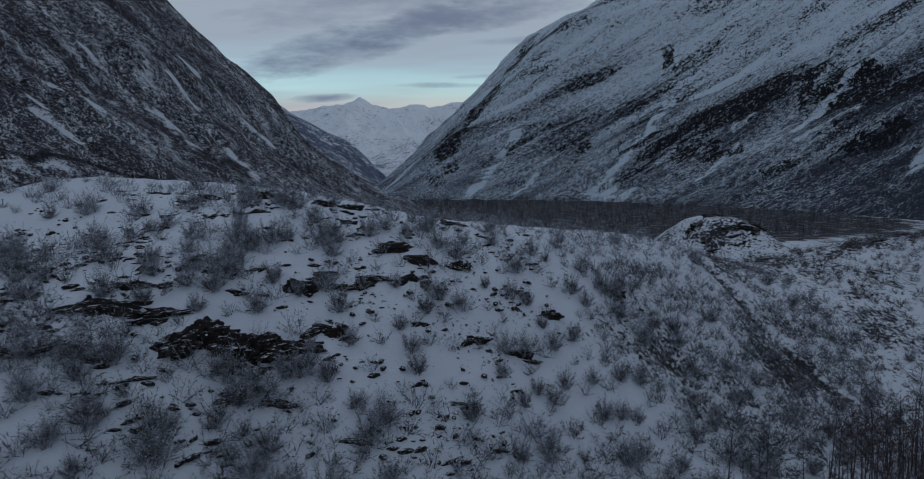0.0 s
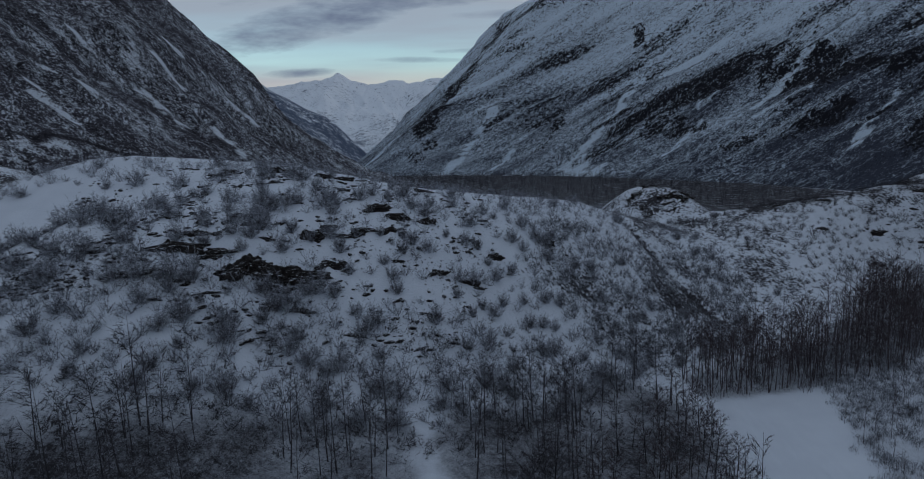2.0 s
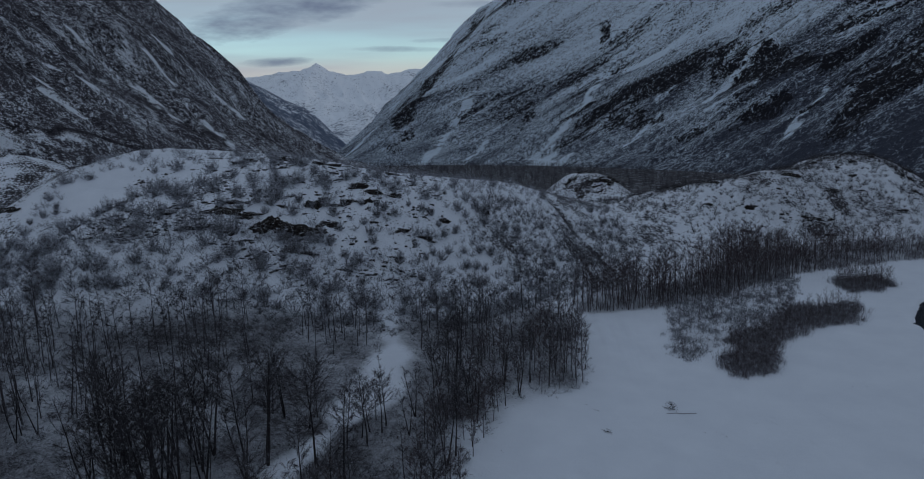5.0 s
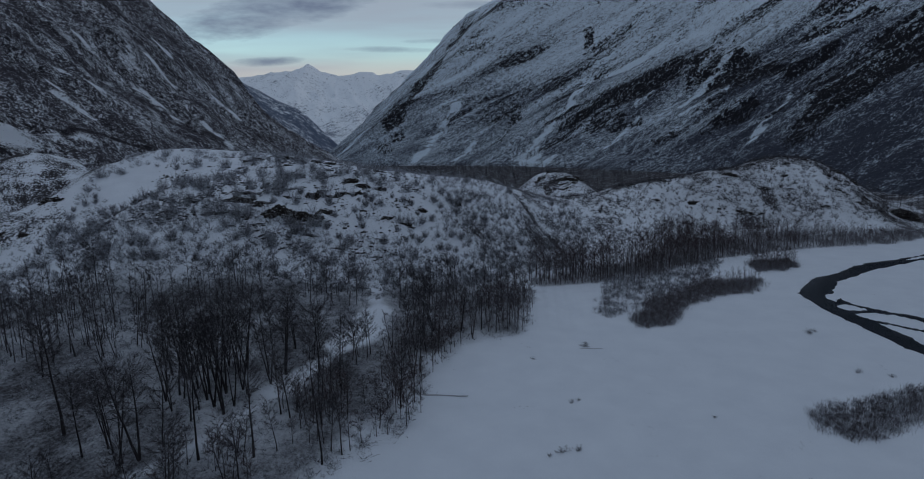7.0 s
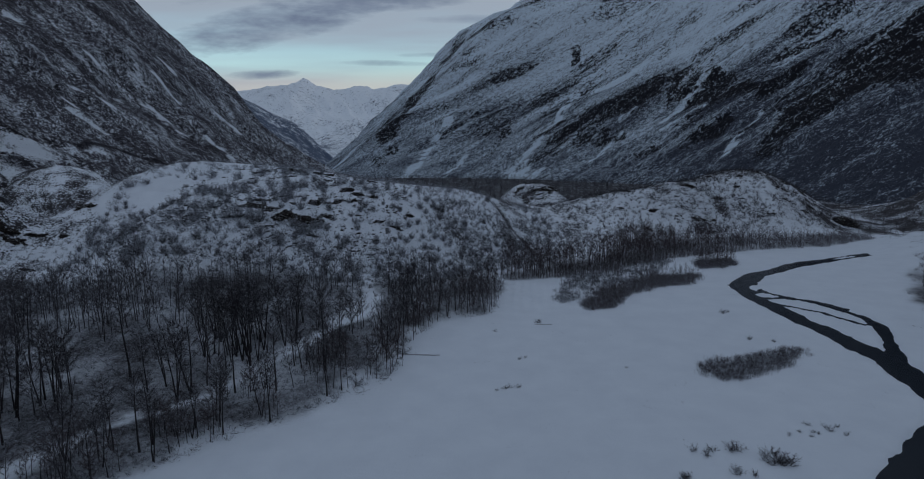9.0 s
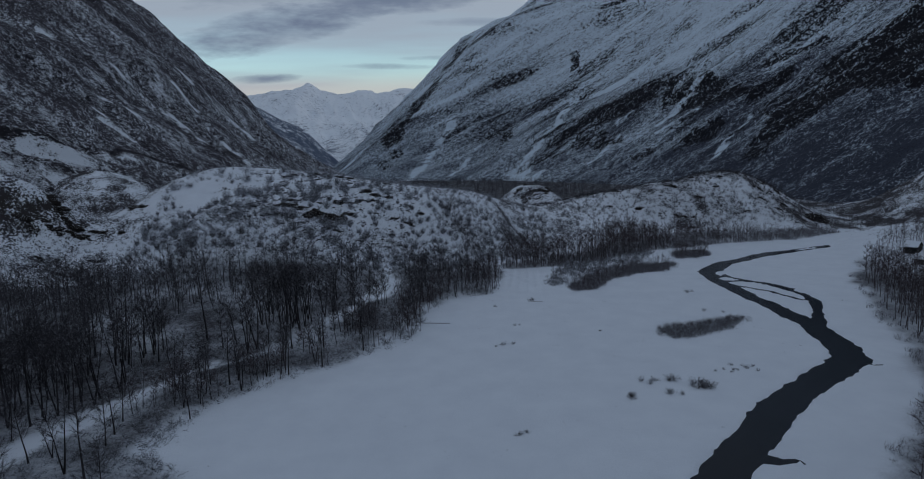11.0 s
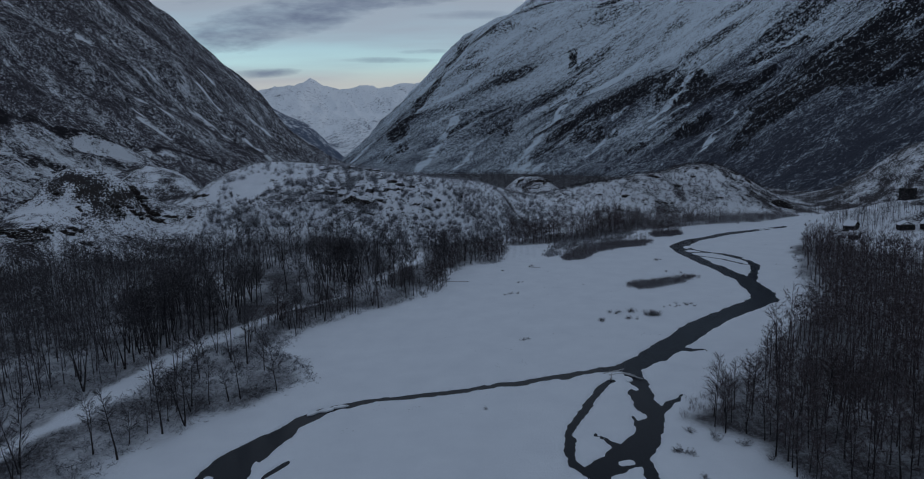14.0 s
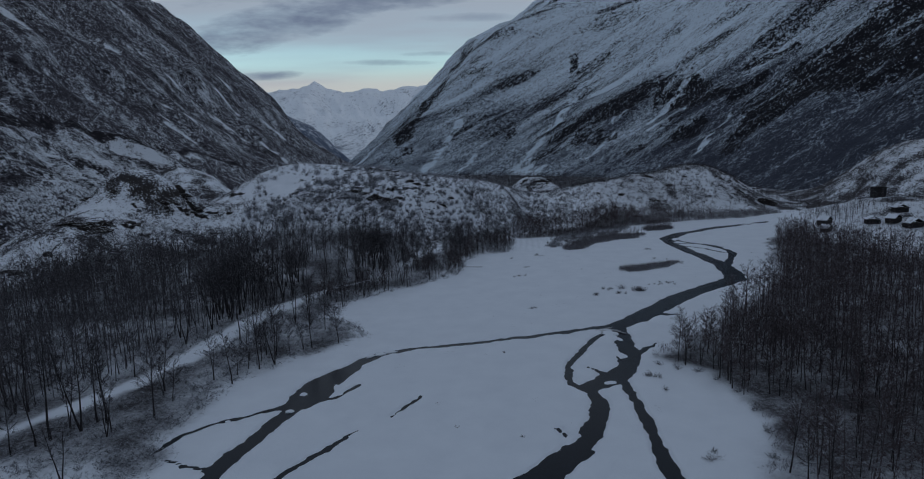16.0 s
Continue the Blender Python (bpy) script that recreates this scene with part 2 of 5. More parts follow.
def rock_material():
    m, n, l, b = shader("dark_wet_rock", 0.75, 0.3)
    a, f = noise_at(n, l, "Object", 0.5, 5, 0.6), noise_at(n, l, "Object", 3.0, 5, 0.7)
    col = blend(n, l, a, (0.008, 0.008, 0.009), (0.030, 0.021, 0.017))
    geo, sep = n("ShaderNodeNewGeometry"), n("ShaderNodeSeparateXYZ")
    l(geo.outputs["Normal"], sep.inputs[0])
    top = maths(n, l, "ADD", sep.outputs["Z"], maths(n, l, "MULTIPLY", maths(n, l, "SUBTRACT", f, 0.5), 1.3))
    top = maths(n, l, "MULTIPLY", maths(n, l, "SUBTRACT", top, 0.92), 7.0, True)
    l(blend(n, l, top, col, SNOW), b.inputs["Base Color"])
    relief(n, l, b, f, 0.8, 0.3)
    return m


MAT_ROCK = rock_material()


def water_material():
    m, n, l, b = shader("dark_stream_water", 0.2, 0.11)
    a, f = noise_at(n, l, "Object", 0.12, 3), noise_at(n, l, "Object", 1.6, 3, 0.6, (0.5, 1.4, 1))
    l(blend(n, l, a, (0.004, 0.007, 0.013), (0.010, 0.014, 0.022)), b.inputs["Base Color"])
    l(maths(n, l, "ADD", maths(n, l, "MULTIPLY", a, 0.15), 0.12), b.inputs["Roughness"])
    relief(n, l, b, f, 0.25, 0.05)
    return m


MAT_WATER = water_material()


def plain_material(name, low, high, scale, rough=0.85):
    m, n, l, b = shader(name, rough, 0.2)
    a = noise_at(n, l, "Object", scale, 4)
    l(blend(n, l, a, low, high), b.inputs["Base Color"])
    relief(n, l, b, a, 0.3, 0.03)
    return m


MAT_BOARD = plain_material("dark_tarred_boards", (0.012, 0.012, 0.013), (0.03, 0.028, 0.028), 3)
MAT_ROOF = plain_material("roof_snow", SNOW_OLD, SNOW, 0.8)
MAT_LOG = plain_material("weathered_driftwood", (0.22, 0.21, 0.22), (0.55, 0.57, 0.6), 2.5)
MAT_ICE = plain_material("snowy_ice_slab", (0.6, 0.63, 0.68), SNOW, 1.5, 0.5)


# ---- shape of the land ----
def lattice(ix, iy, seed):
    """Pseudo-random value per lattice corner, 0 to 1."""
    h = (ix.astype(np.int64) * 374761393 + iy.astype(np.int64) * 668265263 + seed * 974711) & 0x7FFFFFFF
    h = ((h ^ (h >> 13)) * 1274126177) & 0x7FFFFFFF
    h = ((h ^ (h >> 16)) * 69069 + 12345) & 0x7FFFFFFF
    return ((h >> 8) & 0xFFFF) / 65535.0


def vnoise(x, y, seed=0):
    x, y = np.asarray(x, float), np.asarray(y, float)
    ix, iy = np.floor(x), np.floor(y)
    fx, fy = x - ix, y - iy
    fx, fy = fx * fx * fx * (fx * (fx * 6 - 15) + 10), fy * fy * fy * (fy * (fy * 6 - 15) + 10)
    a, b = lattice(ix, iy, seed), lattice(ix + 1, iy, seed)
    c, d = lattice(ix, iy + 1, seed), lattice(ix + 1, iy + 1, seed)
    return (a + (b - a) * fx) * (1 - fy) + (c + (d - c) * fx) * fy


def fbm(x, y, seed=0, octaves=4, gain=0.5):
    total, amp, norm = 0.0, 1.0, 0.0
    for o in range(octaves):
        total = total + amp * (vnoise(x * 2.03**o + 17 * o, y * 2.03**o - 9 * o, seed + o) - 0.5) * 2
        norm += amp
        amp *= gain
    return total / norm


def smooth(a, b, v):
    s = np.clip((v - a) / (b - a), 0, 1)
    return s * s * (3 - 2 * s)


# hills: which, centre x, centre y, half length, half width, turn, height
HILLS = [
    ('main', -100.26, 156.47, 102.34, 69.22, 0.5, 48.94),
    ('main', -86.82, 68.11, 36.96, 28.79, -0.15, 23.55),
    ('main', 21.97, 146.64, 54.19, 35.21, 0.81, 31.55),
    ('main', -41.38, 104.14, 45.24, 39.0, -0.07, 27.72),
    ('east', 231.81, 228.75, 73.96, 45.44, 0.46, 39.22),
    ('knoll', 84.15, 245.43, 31.14, 19.81, -0.48, 26.65),
    ('west', -212.31, 82.63, 36.22, 19.06, 0.31, 33.86),
    ('west_bank', -228.95, 41.74, 48.24, 49.59, 0.0, 29.92),
    ('east', 149.25, 198.14, 46.65, 24.52, -0.12, 19.96),
    ('main', 94.06, 181.13, 43.89, 45.36, 0.1, 18.42),
    ('main', -87.97, 18.51, 93.62, 49.8, 0.09, 6.38),
    ('east_bank', 432.39, 180.74, 56.51, 80.98, 0.34, 60.04),
    ('east_bank', 333.74, 98.47, 52.83, 54.67, 0.04, 16.9),
    ('far_west', -259.68, 251.49, 61.59, 46.22, -0.57, 46.37),
    ('west', -138.41, 129.67, 50.19, 44.79, -0.01, 6.38),
]


def hill_parts(x, y):
    """Height that each named hill adds."""
    out = {}
    for which, cx, cy, a, b, turn, h in HILLS:
        u = (x - cx) * math.cos(turn) + (y - cy) * math.sin(turn)
        v = -(x - cx) * math.sin(turn) + (y - cy) * math.cos(turn)
        out[which] = out.get(which, 0.0) + h * np.exp(-(((u / a) ** 2 + (v / b) ** 2) ** 1.25))
    return out


def inside(x, y, poly):
    """Whether points lie in a polygon."""
    hit = np.zeros(np.shape(x), bool)
    for (x0, y0), (x1, y1) in zip(poly, poly[1:] + poly[:1]):
        if y0 != y1:
            hit ^= ((y0 > y) != (y1 > y)) & (x < (x1 - x0) * (y - y0) / (y1 - y0) + x0)
    return hit


def near_line(x, y, line):
    """Distance to the side of a bent band. Line points: x, y, half width."""
    gap = np.full(np.shape(x), 1e9)
    for (x0, y0, w0), (x1, y1, w1) in zip(line, line[1:]):
        dx, dy = x1 - x0, y1 - y0
        s = np.clip(((x - x0) * dx + (y - y0) * dy) / (dx * dx + dy * dy), 0, 1)
        d = np.hypot(x - x0 - s * dx, y - y0 - s * dy) - (w0 + (w1 - w0) * s)
        gap = np.minimum(gap, d)
    return gap


RIVERS = []


def channel(*points):
    """One arm of the stream: x, y and half width at each bend."""
    RIVERS.append([(x, y, w * (1.25 if x > 128 else 1.0)) for x, y, w in points])


channel((420, 235, 2.8), (340, 200, 2.8), (297, 160, 3.15), (255, 124, 2.8), (215, 106, 2.45), (185, 92, 2.8), (158, 76, 3.15), (142, 58, 3.5), (137, 40, 2.8), (136, 15, 3.15), (135, -12, 2.8), (134, -34, 3.15), (130, -52, 3.85), (125, -66, 4.55), (100, -83, 3.85), (85, -95, 4.2), (70, -110, 4.2), (59, -121, 3.85), (49, -128, 3.5))
channel((49, -128, 2.8), (40, -129.5, 1.54), (18, -135, 1.54), (-2, -139, 1.4), (-20, -141.5, 1.12), (-31, -146, 1.75), (-37, -154, 2.45), (-43, -166, 5), (-46, -175, 5), (-49, -185, 2.24), (-52.5, -195, 2.24), (-55, -204, 2.1), (-58, -215, 2.45), (-66, -240, 2.8))
channel((146, 44, 1.12), (154, 26, 0.98), (158, 8, 1.26), (155, -5, 1.82), (146, -20, 1.4), (136, -34, 2.1))
channel((140, 26, 0.84), (148, 14, 0.9), (152, -2, 0.9))
channel((50, -130, 2.45), (46.5, -148, 3.15), (45.5, -158, 2.1), (41, -166, 2.8), (35, -173, 3.5), (27, -178, 2.45))
channel((45, -158, 1.4), (52, -151, 0.81), (57, -146.5, 0.27))
channel((42, -136, 1.12), (31.5, -151, 1.12), (24.8, -163, 1.05), (22.8, -175, 0.98), (26, -180, 1.12))
channel((30, -164, 0.36), (33, -169, 0.84), (36, -174, 1.4))
channel((41, -157, 0.27), (41, -163, 0.84), (39, -168, 1.4))
channel((27, -179, 1.54), (27.5, -186, 1.96), (24, -196, 2.24), (18.5, -206, 2.8), (10.5, -215, 3.15), (2, -222, 3.5), (-14, -240, 4.2))
channel((14, -199, 0.72), (16, -207, 0.63), (15, -211, 0.9))
channel((37, -176, 1.4), (36, -188, 1.19), (34, -203, 1.54), (32.4, -215, 1.68), (31.5, -224, 1.75), (30, -250, 2.1))
channel((-46, -177, 1.05), (-51.5, -181, 1.05), (-58, -185, 0.84), (-66.5, -189, 0.72), (-71, -194, 0.72), (-73.5, -201, 0.84))
channel((-73.5, -202, 0.84), (-70, -204, 0.45), (-58.5, -209, 0.63))
channel((-33, -168, 0.9), (-38, -176, 0.84), (-43, -178, 0.84))
channel((-17, -178, 0.45), (-20, -184, 0.54), (-23, -189, 0.36))
channel((-30.5, -195, 0.23), (-37, -204, 0.9), (-43.5, -213.5, 0.84), (-50, -224, 0.98))
channel((146, 56, 1.6), (162, 76, 1.4), (180, 92, 1.5), (199, 104, 1.6), (230, 111, 1.4), (252, 117, 1.4))
channel((139, 36, 1.2), (148, 35, 1.5), (155, 29, 1.3), (159, 17, 1.0))
channel((132, -17, 0.9), (137, -20, 0.9), (138, -32, 1.0))
channel((138, 42, 0.9), (146, 47, 1.1), (148, 62, 1.0))
channel((125, -70, 1.05), (129, -72, 0.36))
channel((70, -116, 1.4), (77, -118, 0.45))
# snow-covered islets in the stream: x, y, half length, half width, turn
ISLETS = [(-47.5, -173.5, 1.0, 1.6, 0.3), (-38.5, -171.5, 1.4, 3.6, 0.4), (146, 53, 2.2, 4.5, -0.5), (141, 40, 1.2, 2.6, 0), (33, -175.5, 1.6, 1.1, 0.2),
          (16.5, -203.5, 1.3, 3.2, -0.5), (46, -140, 1.2, 3.5, 0.2), (228, 112, 9, 0.9, 0.4), (140, 2, 1.5, 7, 0.1), (141, -15, 1.4, 4, -0.3)]
GULLY = [(43, 157, 0), (45.5, 152, 0), (49.7, 145, 0), (53.8, 138, 0), (59, 132.5, 0), (62, 125, 0), (66, 119, 0)]
TRACK = [(-22, 78, 2), (-18, 62, 2.5), (-15, 47, 3), (-14, 37, 5), (-13.7, 22, 5.6), (-17, 10, 4), (-23, -2, 1.0), (-33, -24, 1.6), (-46, -47, 1.4), (-62, -60, 1.6), (-71, -77, 3.4), (-83, -110, 4.0),
         (-89, -143, 4.4), (-96, -166, 4.4), (-112, -192, 4), (-140, -240, 4)]
WOOD_WEST = [(-118, -202), (-100, -207), (-86, -214), (-68, -212), (-67, -203), (-73, -196), (-70, -178), (-66, -160), (-58, -150), (-48, -141), (-36, -127), (-42, -112), (-52, -102), (-48, -78), (-24, -57), (-9, -43),
             (0, -32), (3, -9), (11, 13), (31, 20), (34, 30), (42, 75), (30, 90), (5, 66), (-60, 50), (-120, 46), (-180, 30), (-235, -40), (-235, -192)]
WOOD_EAST = [(50, -160), (56, -152), (70, -143), (86, -124), (106, -106), (124, -90), (145, -58), (160, -28), (178, 2), (196, 32), (228, 70), (258, 100), (290, 122), (330, 60),
             (300, -100), (240, -330), (52, -330), (48, -223), (59, -203), (62, -188), (60, -173)]


def stream_gap(x, y):
    """Distance to open water: negative in the stream."""
    d = np.full(np.shape(x), 1e9)
    for line in RIVERS:
        d = np.minimum(d, near_line(x, y, line))
    for cx, cy, a, b, turn in ISLETS:
        u = (x - cx) * math.cos(turn) + (y - cy) * math.sin(turn)
        v = -(x - cx) * math.sin(turn) + (y - cy) * math.cos(turn)
        d = np.maximum(d, (1 - np.sqrt((u / a) ** 2 + (v / b) ** 2)) * min(a, b))
    return d


def land(x, y, fine=True):
    """Height of the ground without the great mountains, and the hills' share of it."""
    x, y = np.asarray(x, float), np.asarray(y, float)
    rise = 10 / (1 + np.exp(-np.clip((y - 190 - 0.25 * x) / 25, -40, 40)))
    parts = hill_parts(x, y)
    up = sum(parts.values())
    z = rise + up
    bank = smooth(0, 10, -near_edge(x, y))
    z = z + bank * (1.4 + 0.5 * fbm(x / 22, y / 22, 5, 3))
    if fine:
        k = smooth(2, 18, up)
        wild = 1 + 1.5 * smooth(-130, -190, x)
        z = z + k * wild * (1.5 * fbm(x / 24, y / 24, 11, 4) + 0.8 * np.abs(fbm(x / 8, y / 8, 23, 3)) - 0.2)
        z = z + 0.12 * fbm(x / 14, y / 14, 31, 3) + 0.05 * fbm(x / 3, y / 3, 37, 2)
        mound = np.exp(-(((x - 47) / 9) ** 2 + ((y - 55) / 24) ** 4))
        z = z + mound * (0.55 * fbm(x / 2.6, y / 5.5, 47, 3) + 0.25 * np.cos(x * 1.6 - y * 0.25))
        gully = near_line(x, y, GULLY)
        z = z - 2.6 * np.exp(-((np.maximum(gully, 0) / 2.2) ** 2)) * k
        d = stream_gap(x + 1.3 * fbm(x / 4.5, y / 4.5, 41, 4, 0.65), y + 1.3 * fbm(x / 4.5 + 40, y / 4.5, 43, 4, 0.65))
        z = z - 1.0 * smooth(0.7, -0.9, d)
    return z, parts


def near_edge(x, y):
    """Signed distance to the edge of the western wood: negative inside."""
    d = near_line(x, y, [(a, b, 0) for a, b in WOOD_WEST + WOOD_WEST[:1]])
    return np.where(inside(x, y, WOOD_WEST), -d, d)


def left_slope(x, y):
    """Height of the western mountain."""
    foot = np.interp(y, [-600, -300, 0, 150, 250, 500, 830], [-420, -380, -290, -237, -240, -165, -95])
    u = foot - x - 1.25 * np.maximum(y - 830, 0)
    z = np.interp(u, [-200, 0, 34, 110, 177, 225, 288, 332, 372, 600, 900, 1400], [-60, 4, 36, 85, 138, 193, 236, 279, 318, 470, 640, 800])
    z = z - smooth(540, 780, y) * np.interp(u, [0, 60, 160, 198, 235, 285], [0, 22, 26, 15, 8, 0])
    rough = smooth(10, 120, u)
    knobs = smooth(0, 20, u) * smooth(120, 95, u) * smooth(340, 250, y)
    z = z + knobs * (6 * fbm(y / 30, u / 26, 63, 3) + 2.5 * fbm(y / 9, u / 8, 65, 3))
    z = z + rough * (16 * fbm(y / 120 + u / 300, u / 260, 51, 3) + 9 * fbm(y / 26 + u / 70, u / 90, 57, 4)) + smooth(0, 40, u) * (3.0 * fbm(y / 12, u / 18, 61, 3) + 7.0 * np.abs(fbm((y - 0.6 * u) / 30, u / 120, 59, 3)))
    return z, u


def right_slope(x, y):
    """Height of the eastern mountain."""
    foot = np.interp(y, [-600, 0, 216, 450, 650, 860, 994, 1135, 1300, 1450, 1600, 2200], [350, 372, 376, 352, 320, 226, 146, 10, -252, -332, -420, -900])
    u = x - foot - 1.1 * np.maximum(y - 1470, 0)
    z = np.interp(u, [-200, 0, 40, 130, 280, 430, 500, 570, 800, 1200, 1800], [-60, 4, 30, 108, 236, 385, 424, 455, 590, 820, 1030])
    rough = smooth(10, 120, u)
    lean = y + 0.9 * u
    z = z + rough * (20 * fbm(lean / 150, u / 330, 71, 3) + 11 * fbm(lean / 34, u / 120, 77, 4)) + smooth(0, 40, u) * (4.0 * fbm(lean / 14, u / 24, 81, 3) + 9.0 * np.abs(fbm(lean / 38, u / 160, 79, 3)))
    return z, u


# ---- mesh helpers ----
def mesh_of(name, verts, faces, material, fields=None, soft=True):
    """A mesh from arrays: verts n x 3, faces n x 3 or n x 4."""
    verts, faces = np.asarray(verts, np.float32), np.asarray(faces, np.int32)
    me, k = bpy.data.meshes.new(name), faces.shape[1]
    me.vertices.add(len(verts))
    me.vertices.foreach_set("co", verts.ravel())
    me.loops.add(faces.size)
    me.loops.foreach_set("vertex_index", faces.ravel())
    me.polygons.add(len(faces))
    me.polygons.foreach_set("loop_start", np.arange(0, faces.size, k, dtype=np.int32))
    me.polygons.foreach_set("use_smooth", np.full(len(faces), soft))
    me.update(calc_edges=True)
    me.materials.append(material)
    for key, values in (fields or {}).items():
        me.attributes.new(key, "FLOAT", "POINT").data.foreach_set("value", np.asarray(values, np.float32))
    return me


def part(name, me, parent, label=""):
    """One mesh object under a thing or a part."""
    ob = new(name, me)
    ob.parent = parent
    return tagged(ob, label=label)


def thing(name, label, category, group="", kind="", me=None, m=None):
    ob = tagged(new(name, me), label, category, group, kind)
    if m is not None:
        ob.matrix_basis = m
    return ob


def tube(points, radii, sides):
    """A tapered tube of triangles along points."""
    points, rings = np.asarray(points, float), []
    for k, p in enumerate(points):
        d = points[min(k + 1, len(points) - 1)] - points[max(k - 1, 0)]
        d /= np.linalg.norm(d) + 1e-9
        a = np.cross(d, (0.31, 0.95, 0.05) if abs(d[2]) > 0.8 else (0, 0, 1))
        a /= np.linalg.norm(a)
        b = np.cross(d, a)
        ang = np.arange(sides) / sides * 2 * math.pi
        rings.append(p + radii[k] * (np.cos(ang)[:, None] * a + np.sin(ang)[:, None] * b))
    tris = []
    for k in range(len(points) - 1):
        for s in range(sides):
            i, j = k * sides + s, k * sides + (s + 1) % sides
            tris += [(i, j, j + sides), (i, j + sides, i + sides)]
    return np.concatenate(rings), np.array(tris)


def spikes(starts, ends, radius):
    """Many thin twigs: three-sided, running to a point."""
    starts, ends = np.asarray(starts, float), np.asarray(ends, float)
    d = ends - starts
    a = np.cross(d, (0.3, 0.5, 0.81))
    a /= np.linalg.norm(a, axis=1)[:, None] + 1e-9
    b = np.cross(d, a)
    b /= np.linalg.norm(b, axis=1)[:, None] + 1e-9
    r = np.broadcast_to(np.asarray(radius, float), (len(starts),))[:, None]
    ring = [starts + r * (math.cos(w) * a + math.sin(w) * b) for w in (0, 2.094, 4.189)]
    verts = np.stack([*ring, ends], 1).reshape(-1, 3)
    base = np.arange(len(starts))[:, None] * 4
    tris = np.concatenate([base + t for t in ((0, 1, 3), (1, 2, 3), (2, 0, 3))], 1).reshape(-1, 3)
    return verts, tris


def slivers(starts, ends, half, r):
    """Very many hair-thin twigs: one long blade each, turned at random."""
    starts, ends = np.asarray(starts, float), np.asarray(ends, float)
    a = np.cross(ends - starts, r.normal(size=starts.shape))
    a *= (np.asarray(half, float) / (np.linalg.norm(a, axis=1) + 1e-9))[:, None]
    return np.stack([starts - a, starts + a, ends], 1).reshape(-1, 3), np.arange(3 * len(starts)).reshape(-1, 3)


def joined(pieces):
    verts, tris, n = [], [], 0
    for v, t in pieces:
        verts.append(v)
        tris.append(np.asarray(t) + n)
        n += len(v)
    return np.concatenate(verts), np.concatenate(tris)


def scattered(variants, spots, seed):
    """Many copies in one mesh. spots: x, y, z, size."""
    r = np.random.RandomState(seed)
    pieces = []
    for x, y, z, s in spots:
        v, t = variants[r.randint(len(variants))]
        w = r.rand() * 2 * math.pi
        c, q = math.cos(w) * s, math.sin(w) * s
        pieces.append((np.stack([v[:, 0] * c - v[:, 1] * q + x, v[:, 0] * q + v[:, 1] * c + y, v[:, 2] * s * (0.85 + 0.3 * r.rand()) + z], 1), t))
    return joined(pieces)


def height(x, y):
    return float(land(np.array([x]), np.array([y]))[0][0])


def heights(xy):
    return land(xy[:, 0], xy[:, 1])[0]


# ---- the land ----
def steps(marks):
    """Grid lines: (from, to, step) stretches."""
    out = []
    for a, b, s in marks:
        out.append(np.arange(a, b, s))
    return np.concatenate(out + [np.array([marks[-1][1]])])


BAND = [(42, 78), (74, 84), (100, 94), (143, 122), (190, 136), (240, 142), (285, 160), (270, 172), (230, 160), (180, 158), (130, 150), (97, 117), (58, 100), (42, 88)]
THICKET = [(57.5, 39.5), (61.2, 35.5), (76.8, 48.6), (95.8, 63.6), (117.9, 86.5), (137, 116), (109.7, 120), (74.8, 98.3), (72, 84)]
COPSE = [(67.6, 34.8), (66.8, 25), (77.2, 27), (88.6, 45.6), (110.4, 59.9), (123.6, 61.9), (134, 80), (112, 78), (91.9, 59.5), (79.1, 52.4)]
GROVE = [(141, 92), (152, 93), (163, 99), (166, 112), (152, 114), (143, 104)]
REEDS = [(82.5, -30.9), (80.2, -38.7), (82.5, -44.5), (90.5, -42.5), (104.6, -35.5), (116.8, -24.8), (114.3, -21.7), (96.6, -28)]
BACK = [(-200, 1230), (10, 1135), (150, 1010), (240, 865), (332, 665), (352, 500), (300, 430), (190, 370), (90, 325), (-20, 330), (-100, 600), (-160, 860)]


